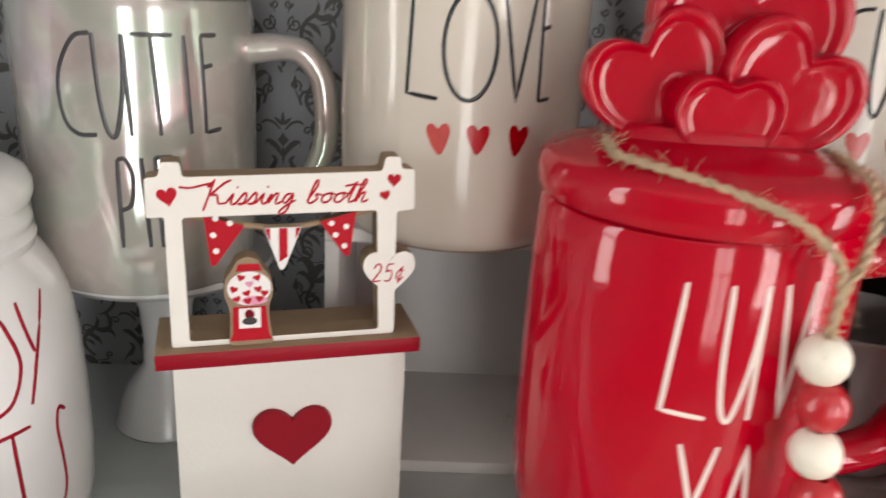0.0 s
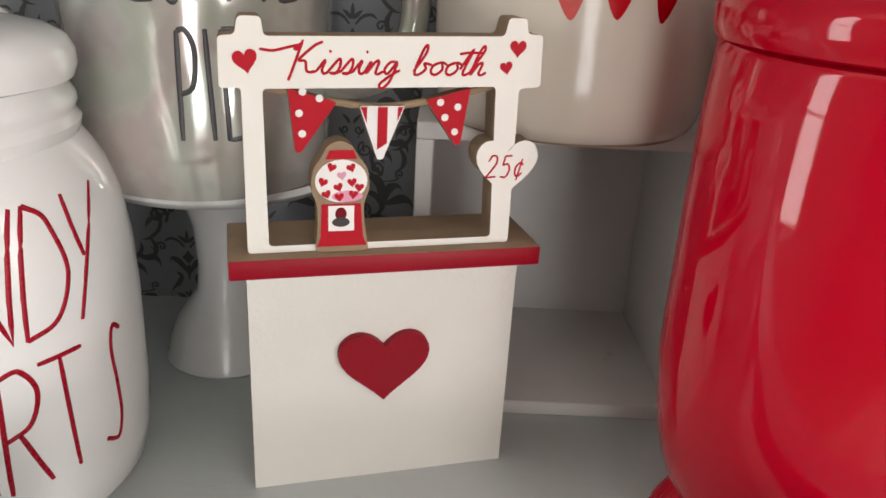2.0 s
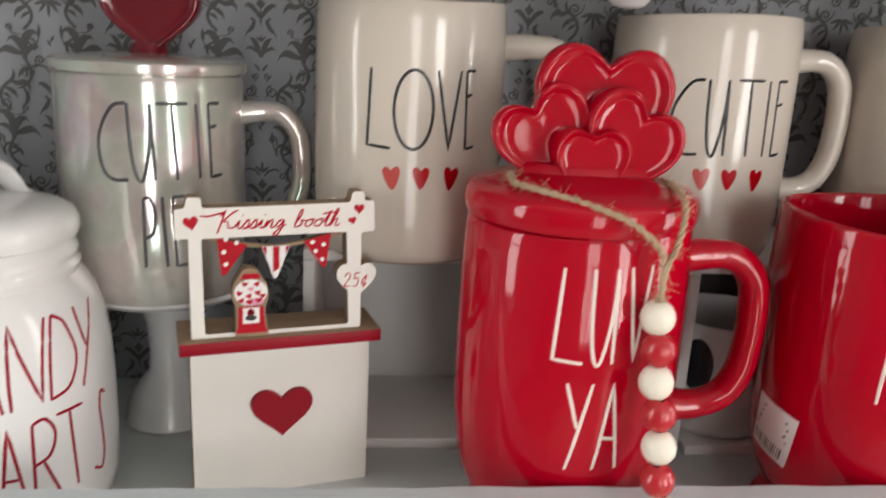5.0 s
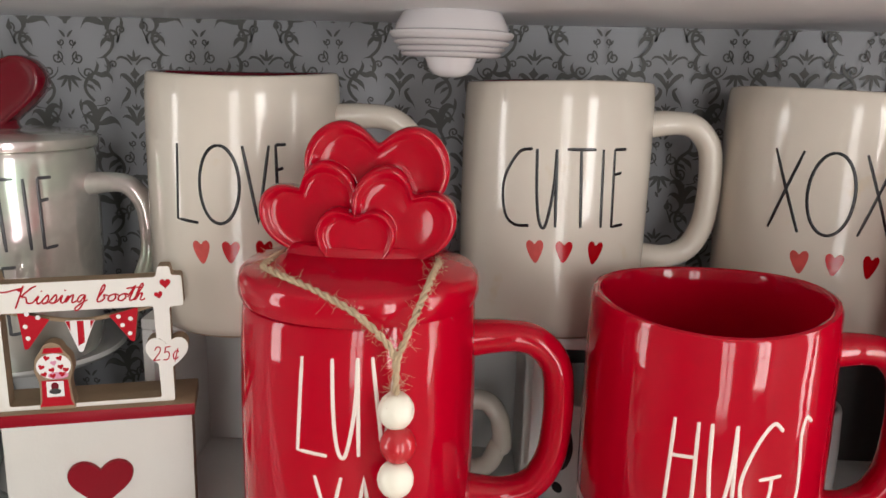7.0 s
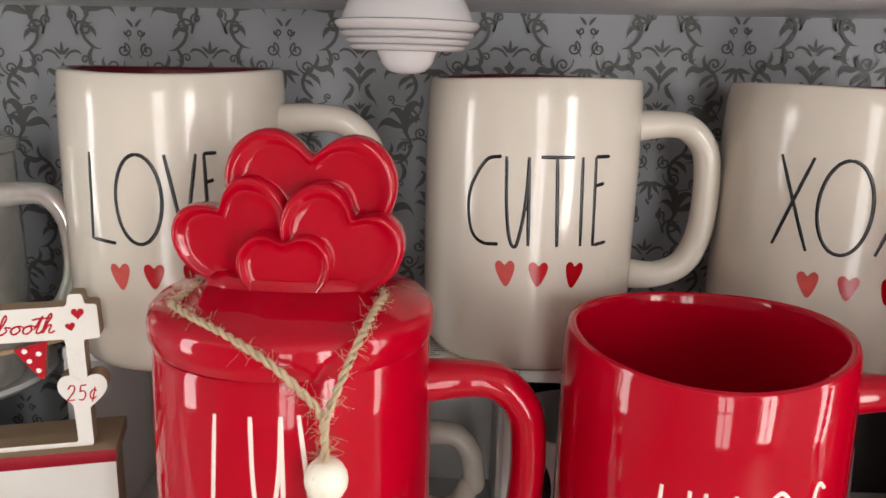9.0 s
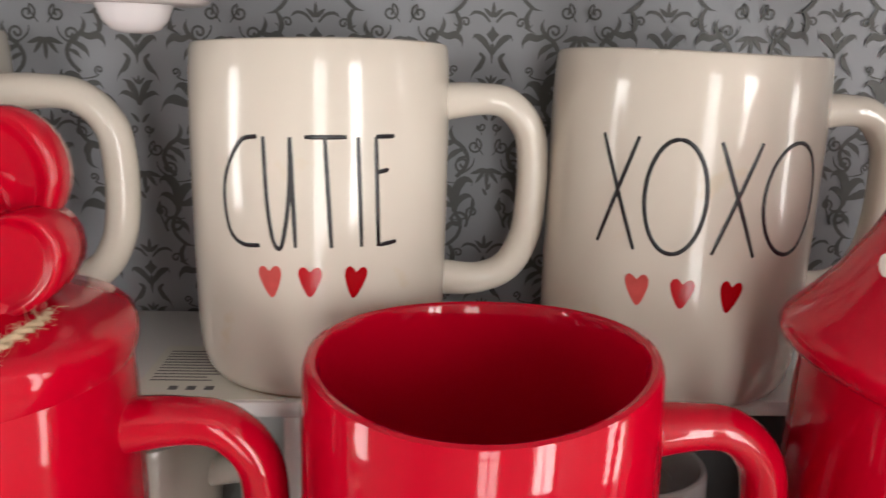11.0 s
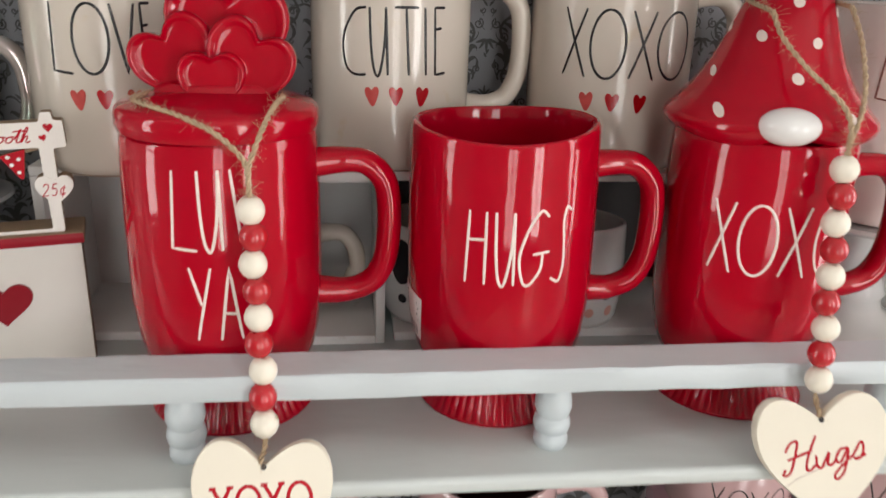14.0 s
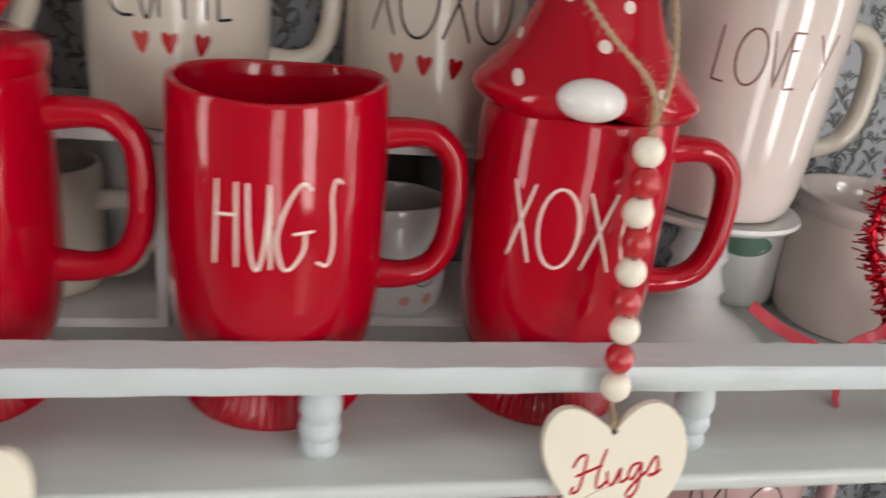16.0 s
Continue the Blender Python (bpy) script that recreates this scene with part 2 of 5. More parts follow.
def heart_line(w, h, n=36, cx=0, cz=0, turn=0, fat=1.0, soft=0.0):
    """The outline of a heart, w wide and h high, round (cx, cz)."""
    out = []
    for i in range(n):
        t = 2 * math.pi * i / n
        x = math.copysign(abs(math.sin(t)) ** (3 / fat), math.sin(t)) / 2
        z = (13 * math.cos(t) - 5 * math.cos(2 * t) - 2 * math.cos(3 * t) - math.cos(4 * t) + 2.5) / 29
        x, z = (x + (math.sin(t) / 2 - x) * soft) * w, (z + (math.cos(t) / 2 - z) * soft) * h
        c, s = math.cos(radians(turn)), math.sin(radians(turn))
        out.append((cx + c * x - s * z, cz + s * x + c * z))
    return out


def puffy(line, levels, y=0.0, bm=None, centre=None):
    """A rounded relief over an outline: levels are (share of the outline's size, height towards the viewer)."""
    bm = bm or bmesh.new()
    cx = centre[0] if centre else sum(p[0] for p in line) / len(line)
    cz = centre[1] if centre else sum(p[1] for p in line) / len(line)
    rings = [[bm.verts.new((cx + (x - cx) * k, y - h, cz + (z - cz) * k)) for x, z in line] for k, h in levels]
    n = len(line)
    for a, b in zip(rings, rings[1:]):
        for i in range(n):
            bm.faces.new((a[i], a[(i + 1) % n], b[(i + 1) % n], b[i]))
    tip = bm.verts.new((cx, y - levels[-1][1], cz))
    for i in range(n):
        bm.faces.new((rings[-1][i], rings[-1][(i + 1) % n], tip))
    return bm


def round_map(radius, bend=None):
    """Lays (arc metres, height) on a round wall whose radius at a height is radius(z), bent as the wall is."""
    def place(s, z, lift=0.0):
        r = radius(z)
        a = s / r
        at = (r * math.sin(a), -r * math.cos(a), z)
        nrm = Vector((math.sin(a), -math.cos(a), 0))
        return Vector(bend(*at) if bend else at) + nrm * lift, nrm
    return place


def flat_map(y=0.0):
    def place(s, z, lift=0.0):
        return Vector((s, y - lift, z)), Vector((0, -1, 0))
    return place


def radius_of(profile):
    zs, rs = [p[1] for p in profile], [p[0] for p in profile]
    return lambda z: float(np.interp(z, zs, rs))


def decal(line, place, lift=0.00018, bm=None, rings=(1.0, 0.66, 0.33)):
    bm = bm or bmesh.new()
    cx, cz = sum(p[0] for p in line) / len(line), sum(p[1] for p in line) / len(line)
    rs = [[bm.verts.new(place(cx + (x - cx) * k, cz + (z - cz) * k, lift)[0]) for x, z in line] for k in rings]
    n = len(line)
    for a, b in zip(rs, rs[1:]):
        for i in range(n):
            bm.faces.new((a[i], a[(i + 1) % n], b[(i + 1) % n], b[i]))
    tip = bm.verts.new(place(cx, cz, lift)[0])
    for i in range(n):
        bm.faces.new((rs[-1][i], rs[-1][(i + 1) % n], tip))
    return bm


def ribbon(bm, line, place, w, h, taper=True):
    """A low rounded stroke of half width w and height h laid on a surface."""
    pts = [place(s, z) for s, z in line]
    rings = []
    for i, (q, nrm) in enumerate(pts):
        t = (pts[min(i + 1, len(pts) - 1)][0] - pts[max(i - 1, 0)][0])
        if t.length < 1e-9:
            continue
        side = t.normalized().cross(nrm).normalized()
        k = 0.8 if taper and i in (0, len(pts) - 1) else 1.0
        rings.append([bm.verts.new(q + side * (w * k * a) + nrm * (h * b)) for a, b in ((-1, -0.3), (-0.75, 0.7), (0, 1), (0.75, 0.7), (1, -0.3))])
    for a, b in zip(rings, rings[1:]):
        for k in range(4):
            bm.faces.new((a[k], a[k + 1], b[k + 1], b[k]))
    for r in (rings[0], rings[-1]):
        bm.faces.new(r)


def oval(cx, cz, w, h, n=44):
    return [(cx + w / 2 * math.sin(2 * math.pi * i / n), cz + h / 2 * math.cos(2 * math.pi * i / n)) for i in range(n + 1)]


def curve(*p):
    return smooth_line(p, 12)


def straight(*p):
    out = []
    for a, b in zip(p, p[1:]):
        out += [(a[0] + (b[0] - a[0]) * k / 6, a[1] + (b[1] - a[1]) * k / 6) for k in range(6)]
    return out + [p[-1]]


# thin hand-drawn capitals: relative width and strokes in a unit box
GLYPHS = {
    "C": (0.75, [curve((1, 1), (0.55, 0.95), (0.12, 0.68), (0.0, 0.42), (0.14, 0.12), (0.5, 0.0), (1, 0.0))]),
    "U": (0.62, [curve((0, 1), (0.08, 0.45), (0.25, 0.08), (0.5, -0.01), (0.72, 0.25), (0.85, 0.6), (0.88, 1)), straight((0.88, 1), (1, 0))]),
    "T": (0.80, [straight((0, 1), (1, 1)), straight((0.48, 1), (0.62, 0))]),
    "I": (0.16, [straight((0.2, 1), (0.8, 0))]),
    "E": (0.55, [straight((0, 1), (0.15, 0), (1, 0.02)), straight((0, 1), (0.85, 1)), straight((0.08, 0.68), (0.6, 0.70))]),
    "L": (0.55, [straight((0.12, 1), (0.0, 0.03), (1, 0))]),
    "O": (0.82, [oval(0.5, 0.5, 1, 1)]),
    "V": (0.62, [straight((0, 1), (0.55, 0), (1, 1))]),
    "X": (0.66, [straight((0, 1), (1, 0)), straight((0.92, 1), (0.02, 0.02))]),
    "P": (0.55, [straight((0.1, 0.98), (0.05, 0)), curve((0.1, 0.98), (0.6, 0.98), (1, 0.8), (0.8, 0.5), (0.08, 0.42))]),
    "H": (0.62, [straight((0.1, 1), (0, 0)), straight((0.95, 1), (1, 0)), straight((0.06, 0.6), (0.97, 0.62))]),
    "G": (0.80, [curve((0.95, 0.92), (0.65, 1.0), (0.25, 0.75), (0.0, 0.38), (0.15, 0.05), (0.4, 0.0), (0.75, 0.2), (0.8, 0.42)), straight((0.45, 0.42), (1.05, 0.44))]),
    "S": (0.62, [curve((1, 0.95), (0.72, 1.0), (0.58, 0.82), (0.68, 0.5), (0.72, 0.2), (0.5, 0.0), (0.05, 0.06))]),
    "Y": (0.60, [straight((0, 1), (0.55, 0.5)), straight((1, 1), (0.3, 0))]),
    "A": (0.66, [straight((0, 0), (0.45, 1), (1, 0)), straight((0.2, 0.38), (0.8, 0.36))]),
    "N": (0.72, [straight((0.08, 0), (0, 1), (0.92, 0.02), (1, 1))]),
    "D": (0.70, [straight((0.1, 1), (0.05, 0)), curve((0.1, 1), (0.6, 0.85), (1, 0.45), (0.7, 0.1), (0.05, 0))]),
    "R": (0.62, [straight((0.1, 0.98), (0.02, 0)), curve((0.1, 0.98), (0.6, 1), (0.95, 0.8), (0.7, 0.55), (0.08, 0.46)), straight((0.4, 0.5), (1, 0))]),
    "M": (0.95, [straight((0, 0), (0.12, 1), (0.45, 0.35), (0.78, 0.97), (1, 0))]),
    "2": (0.7, [curve((0.05, 0.75), (0.3, 1.0), (0.75, 0.95), (0.8, 0.65), (0.4, 0.3), (0.0, 0.0)), straight((0.0, 0.0), (0.95, 0.04))]),
    "5": (0.7, [straight((0.9, 1), (0.25, 0.98), (0.15, 0.55)), curve((0.15, 0.55), (0.6, 0.62), (0.85, 0.35), (0.6, 0.02), (0.05, 0.04))]),
    "¢": (0.6, [curve((0.95, 0.55), (0.6, 0.68), (0.15, 0.45), (0.2, 0.12), (0.6, 0.05), (0.95, 0.2)), straight((0.75, 0.85), (0.45, -0.15))]),
}


def word_lines(text, x0, x1, z0, z1, gap=0.22, slant=0.0):
    """The strokes of a word fitted between x0 and x1."""
    total = sum(GLYPHS[c][0] for c in text) + gap * (len(text) - 1)
    unit = (x1 - x0) / total
    out, x = [], x0
    for c in text:
        w, strokes = GLYPHS[c]
        for s in strokes:
            out.append([(x + q[0] * w * unit + slant * q[1] * (z1 - z0), z0 + q[1] * (z1 - z0)) for q in s])
        x += (w + gap) * unit
    return out


def spaced(glyphs, r, z0, z1, slant=0.0):
    """Strokes of hand-spaced letters on a wall of radius r: (letter, first degree, last degree)."""
    out = []
    for c, a0, a1 in glyphs:
        for s in GLYPHS[c][1]:
            out.append([(r * radians(a0 + (a1 - a0) * q[0]) + slant * (q[1] - 0.5) * (z1 - z0), z0 + q[1] * (z1 - z0)) for q in s])
    return out


def lettering(lines, place, material, parent, label, w=0.0006, h=0.00025, name="lettering"):
    bm = bmesh.new()
    for ln in lines:
        ribbon(bm, ln, place, w, h)
    return part(name, bm, material, parent, label, 60)

# ---- setting ----
X0, X1 = -0.36, 0.78


def structure(name, bm, material, label, smooth=None):
    return tagged(link(name, bm, material, None, label, smooth), label, "", "", "structure")


structure("wall_back", box(X0, X1, WALL, WALL + 0.018, -1.25, 0.62, 0), WALLPAPER, "silver grey papered back of the display cabinet")


def petal(bm, x, z, length, width, turn, curl=0.0, y=0.0):
    """A flat pointed leaf from (x, z) towards turn degrees from upright, bent by curl."""
    left, right = [], []
    for i in range(7):
        t = i / 6
        a = radians(turn + curl * t)
        px = x + math.sin(radians(turn + curl * t / 2)) * length * t
        pz = z + math.cos(radians(turn + curl * t / 2)) * length * t
        w = width / 2 * math.sin(math.pi * min(1, t * 0.86 + 0.1)) ** 0.8 * (1 - 0.25 * t)
        left.append(bm.verts.new((px - math.cos(a) * w, y, pz + math.sin(a) * w)))
        right.append(bm.verts.new((px + math.cos(a) * w, y, pz - math.sin(a) * w)))
    for i in range(6):
        bm.faces.new((left[i], right[i], right[i + 1], left[i + 1]))


def scroll(bm, x, z, r, turns, start, sign, w, tail, y=0.0):
    """A flat spiral about (x, z) that unrolls into a tail (dx, dz)."""
    pts = []
    for i in range(22):
        t = i / 21
        a = radians(start) + sign * turns * 2 * math.pi * t
        k = r * (0.12 + 0.88 * t)
        pts.append((x + math.sin(a) * k, z + math.cos(a) * k))
    ex, ez = pts[-1]
    dx, dz = ex - pts[-2][0], ez - pts[-2][1]
    for i in range(1, 7):
        t = i / 6
        pts.append((ex + dx * 4 * t * (1 - t) + tail[0] * t, ez + dz * 4 * t * (1 - t) + tail[1] * t))
    row = []
    for i, (px, pz) in enumerate(pts):
        a, b = pts[max(i - 1, 0)], pts[min(i + 1, len(pts) - 1)]
        d = math.hypot(b[0] - a[0], b[1] - a[1]) or 1
        nx, nz = -(b[1] - a[1]) / d, (b[0] - a[0]) / d
        k = w / 2 * (1.5 if i < 3 else 1) * (1 - 0.6 * max(0, i - 20) / 8)
        row.append((bm.verts.new((px + nx * k, y, pz + nz * k)), bm.verts.new((px - nx * k, y, pz - nz * k))))
    for (a, b), (c, d) in zip(row, row[1:]):
        bm.faces.new((a, b, d, c))


LAYER = [0]


def layer():
    """Each printed stroke lies a hair above the last."""
    LAYER[0] += 1
    return -1.5e-5 * LAYER[0]


def stroke(bm, pts, w0, w1, s=1, end=0.35):
    """A flat printed stroke, w0 wide at its root, w1 at its middle, tapering at the end."""
    line = smooth_line([(s * x, z) for x, z in pts], 6)
    y, row, n = layer(), [], len(line) - 1
    for i, p in enumerate(line):
        d = line[min(i + 1, n)] - line[max(i - 1, 0)]
        d = d / np.linalg.norm(d)
        t = i / n
        k = (w0 + (w1 - w0) * math.sin(math.pi * t)) / 2 * (1 if t < 1 - end else max(0.12, (1 - t) / end))
        row.append((bm.verts.new((p[0] - d[1] * k, y, p[1] + d[0] * k)), bm.verts.new((p[0] + d[1] * k, y, p[1] - d[0] * k))))
    for (a, b), (c, e) in zip(row, row[1:]):
        bm.faces.new((a, b, e, c))


def damask_motif(bm):
    """One repeat of the paper: a lozenge flower over a shell, between tall leaf scrolls."""
    y = layer()
    bm.faces.new([bm.verts.new((x, y, z)) for x, z in ((0, 0.0036), (0.0010, 0.0016), (0.0027, 0.0), (0.0012, -0.0016), (0, -0.0032), (-0.0012, -0.0016), (-0.0027, 0.0), (-0.0010, 0.0016))])
    for k in (-1, 0, 1):
        petal(bm, 0.0004 * k, 0.0068, 0.0060 - 0.0012 * abs(k), 0.0019, 38 * k, 16 * k, layer())
        petal(bm, 0.0002 * k, -0.0192, 0.0036, 0.0013, 34 * k, 10 * k, layer())
    stroke(bm, [(0, -0.0035), (0, -0.0070), (0, -0.0118)], 0.0013, 0.0012)
    for k in range(-2, 3):
        petal(bm, 0.0006 * k, -0.0545, 0.0088 - 0.0013 * abs(k), 0.0021, 180 - 30 * k, -8 * k, layer())
    for s in (-1, 1):
        stroke(bm, [(0.0012, 0.0048), (0.0040, 0.0078), (0.0075, 0.0086), (0.0100, 0.0068)], 0.0008, 0.0013, s, 0.2)
        scroll(bm, s * 0.0112, 0.0046, 0.0024, 1.25, 180 * 0 + 40 * s, s, 0.0009, (s * 0.0030, 0.0012), layer())
        stroke(bm, [(0.0003, -0.0075), (0.0020, -0.0045), (0.0044, -0.0018), (0.0072, -0.0006), (0.0080, -0.0028)], 0.0010, 0.0026, s, 0.4)
        stroke(bm, [(0.0052, -0.0072), (0.0034, -0.0092), (0.0050, -0.0128), (0.0072, -0.0150), (0.0088, -0.0186)], 0.0008, 0.0022, s, 0.5)
        stroke(bm, [(0.0004, -0.0275), (0.0016, -0.0225), (0.0040, -0.0185), (0.0066, -0.0172)], 0.0008, 0.0028, s, 0.4)
        stroke(bm, [(0.0005, -0.0262), (0.0034, -0.0235), (0.0062, -0.0225), (0.0085, -0.0240)], 0.0006, 0.0020, s, 0.4)
        scroll(bm, s * 0.0058, -0.0452, 0.0034, 1.4, 200 * s, s, 0.0009, (-s * 0.0030, -0.0070), layer())
        scroll(bm, s * 0.0030, -0.0370, 0.0020, 1.2, 150 * s, -s, 0.0008, (-s * 0.0022, -0.0040), layer())
        petal(bm, s * 0.0008, -0.0345, 0.0048, 0.0016, 25 * s, 30 * s, layer())
        # large paired scrolls above the flower
        scroll(bm, s * 0.0117, 0.0190, 0.0043, 1.45, 30 * s, -s, 0.0012, (-s * 0.0035, 0.0085), layer())
        petal(bm, s * 0.0062, 0.0235, 0.0058, 0.0020, -25 * s, 45 * s, layer())
        # tall leaf scroll between two flowers
        stroke(bm, [(0.0226, -0.0150), (0.0262, -0.0110), (0.0272, -0.0068), (0.0250, -0.0025), (0.0212, 0.0006), (0.0198, 0.0040), (0.0206, 0.0066)], 0.0016, 0.0018, s, 0.2)
        stroke(bm, [(0.0215, 0.0002), (0.0180, -0.0010), (0.0150, -0.0004), (0.0126, -0.0026), (0.0122, -0.0052)], 0.0018, 0.0030, s, 0.5)
        stroke(bm, [(0.0256, -0.0030), (0.0222, -0.0044), (0.0196, -0.0068), (0.0186, -0.0098)], 0.0010, 0.0024, s, 0.5)
        stroke(bm, [(0.0264, -0.0062), (0.0236, -0.0076), (0.0216, -0.0100)], 0.0008, 0.0018, s, 0.5)
        scroll(bm, s * 0.0152, -0.0140, 0.0019, 1.3, 60 * s, s, 0.0008, (s * 0.0066, -0.0016), layer())
        stroke(bm, [(0.0224, -0.0300), (0.0214, -0.0240), (0.0190, -0.0200), (0.0158, -0.0192), (0.0138, -0.0216)], 0.0018, 0.0038, s, 0.5)
        stroke(bm, [(0.0224, -0.0300), (0.0226, -0.0235), (0.0234, -0.0190), (0.0262, -0.0160), (0.0290, -0.0166), (0.0294, -0.0186)], 0.0022, 0.0040, s, 0.5)
        stroke(bm, [(0.0222, -0.0290), (0.0250, -0.0242), (0.0282, -0.0228), (0.0302, -0.0244)], 0.0012, 0.0026, s, 0.5)
        stroke(bm, [(0.0218, -0.0275), (0.0180, -0.0262), (0.0140, -0.0248), (0.0105, -0.0262), (0.0082, -0.0300)], 0.0010, 0.0040, s, 0.5)
        scroll(bm, s * 0.0298, -0.0300, 0.0026, 1.3, -30 * s, -s, 0.0010, (-s * 0.0080, -0.0010), layer())
        stroke(bm, [(0.0222, -0.0292), (0.0250, -0.0350), (0.0240, -0.0400), (0.0200, -0.0440), (0.0160, -0.0450)], 0.0016, 0.0016, s, 0.3)
        stroke(bm, [(0.0246, -0.0345), (0.0212, -0.0350), (0.0190, -0.0376), (0.0184, -0.0402)], 0.0008, 0.0022, s, 0.5)
        scroll(bm, s * 0.0105, -0.0530, 0.0034, 1.35, 60 * s, s, 0.0010, (-s * 0.0045, 0.0062), layer())
        stroke(bm, [(0.0200, -0.0436), (0.0222, -0.0480), (0.0212, -0.0522), (0.0180, -0.0540)], 0.0010, 0.0022, s, 0.5)
        petal(bm, s * 0.0357, -0.0225, 0.0036, 0.0016, -30 * s, 0, layer())


motif = bmesh.new()
damask_motif(motif)
verts = np.array([v.co[:] for v in motif.verts])
motif.verts.index_update()
faces = [[v.index for v in f.verts] for f in motif.faces]
motif.free()
all_v, all_f, PX, PZ = [], [], 0.0713, 0.0960
for col in range(-16, 17):
    for row in range(-8, 4):
        ox = 0.2241 + col * PX / 2
        oz = 0.2275 + 0.03 * (ox - 0.17) + row * PZ + (PZ * 0.56 if col % 2 else 0)
        if X0 + 0.04 < ox < X1 - 0.04 and -0.38 < oz < 0.38:
            base = len(all_v)
            all_v += [(x + ox, WALL - 0.0003 + y, z + oz) for x, y, z in verts.tolist()]
            all_f += [[i + base for i in f] for f in faces]
me = bpy.data.meshes.new("damask_print")
me.from_pydata(all_v, [], all_f)
me.materials.append(DAMASK)
pattern = new("damask_print", me)
pattern.parent = bpy.data.objects["wall_back"]
tagged(pattern, "dark grey damask scrolls printed on the wallpaper", "", "", "stuff")

for nm, xa, xb in (("wall_side_left", X0 - 0.018, X0), ("wall_side_right", X1, X1 + 0.018)):
    structure(nm, box(xa, xb, 0.15, WALL + 0.018, -1.25, 0.62, 0.001), PAINT, "grey white painted side of the display cabinet")


def board(name, z0, z1, y0, material, label, nose=0.003):
    bm = bmesh.new()
    pts = [(WALL, z0), (WALL, z1)]
    pts += [(y0 + nose - nose * math.sin(radians(a)), z1 - nose + nose * math.cos(radians(a))) for a in (0, 22, 45, 67, 90)]
    pts += [(y0 + nose - nose * math.cos(radians(a)), z0 + nose - nose * math.sin(radians(a))) for a in (0, 22, 45, 67, 90)]
    n = 40
    rings = [[bm.verts.new((X0 + (X1 - X0) * k / n, y + 0.0004 * math.sin(9 * k + 2 * i) * (i > 1), z)) for i, (y, z) in enumerate(pts)] for k in range(n + 1)]
    for a, b in zip(rings, rings[1:]):
        for i in range(len(pts)):
            bm.faces.new((a[i], a[(i + 1) % len(pts)], b[(i + 1) % len(pts)], b[i]))
    bm.faces.new(rings[0])
    bm.faces.new(rings[-1])
    return structure(name, bm, material, label, 40)


board("shelf_main", SHELF - 0.0085, SHELF, 0.1445, SHELF_PAINT, "pale sage grey painted display shelf with a worn rounded edge")
board("shelf_lower", -0.238, -0.222, 0.1445, SHELF_PAINT, "pale sage grey painted lower display shelf")
upper = board("shelf_upper", 0.2515, 0.2865, 0.1400, PAINT_TOP, "white painted upper shelf with chipped brush-marked edge", 0.0025)
for v in upper.data.vertices:
    v.co.z += 0.010 * (v.co.x - 0.11)          # the old cabinet is a little out of level

# gallery rail on turned spindles
rail = thing("gallery_rail", 0.21, 0.175, SHELF, "grey white painted gallery rail on turned spindles along the shelf edge", "rail")
bm = bmesh.new()
n = 60
sec = [(-0.0150, 0.0325), (-0.0153, 0.0340), (-0.0153, 0.0425), (-0.0143, 0.0440), (0.0040, 0.0455), (0.0048, 0.0445), (0.0048, 0.0340), (0.0040, 0.0327)]
rings = [[bm.verts.new((X0 + (X1 - X0) * k / n - 0.21, y + 0.00025 * math.sin(5 * k + i), z + 0.00025 * math.sin(3 * k + 2 * i))) for i, (y, z) in enumerate(sec)] for k in range(n + 1)]
for a, b in zip(rings, rings[1:]):
    for i in range(len(sec)):
        bm.faces.new((a[i], a[(i + 1) % len(sec)], b[(i + 1) % len(sec)], b[i]))
bm.faces.new(rings[0])
bm.faces.new(rings[-1])
part("rail_bar", bm, PAINT, rail, "flat painted wooden bar", 35)
SPINDLE = [(0, 0), (0.0072, 0), (0.0080, 0.0018), (0.0080, 0.0045), (0.0070, 0.0062), (0.0066, 0.0072), (0.0080, 0.0085), (0.0087, 0.0115), (0.0083, 0.0142),
           (0.0070, 0.0158), (0.0076, 0.0170), (0.0086, 0.0200), (0.0085, 0.0235), (0.0078, 0.0275), (0.0066, 0.0310), (0.0056, 0.0327), (0, 0.0327)]
first = None
for k in range(-2, 4):
    x = 0.2300 + k * 0.1650 - 0.21
    if first is None:
        first = part("spindle", lathe(SPINDLE, 32), PAINT, rail, "turned acorn spindle", 50)
        ob = first
    else:
        ob = new("spindle", first.data)
        ob.parent = rail
    ob.location = (x, -0.0050, 0)

# room that surrounds the cabinet
RX0, RX1, RY0, RZ0, RZ1 = -2.2, 2.4, -2.7, -1.25, 1.5
structure("floor", box(RX0, RX1, RY0, WALL + 0.3, RZ0 - 0.05, RZ0, 0), FLOOR, "pale wooden shop floor")
structure("ceiling", box(RX0, RX1, RY0, WALL + 0.3, RZ1, RZ1 + 0.05, 0), CEILING, "warm white ceiling")
structure("wall_north", box(RX0, RX1, WALL + 0.2, WALL + 0.3, RZ0, RZ1, 0), ROOM_WALL, "taupe painted shop wall behind the cabinet")


def wall_with_window(name, axis, at, a0, a1, w0, w1, z0, z1, thick=0.12):
    """A wall across the room with one opening from w0 to w1 and z0 to z1."""
    bm = bmesh.new()
    lo, hi = (at - thick, at) if at < 0 else (at, at + thick)
    for p, q, za, zb in ((a0, w0, RZ0, RZ1), (w1, a1, RZ0, RZ1), (w0, w1, RZ0, z0), (w0, w1, z1, RZ1)):
        if axis == "y":
            box(p, q, lo, hi, za, zb, 0, bm)
        else:
            box(lo, hi, p, q, za, zb, 0, bm)
    structure(name, bm, ROOM_WALL, "taupe painted shop wall with a window")


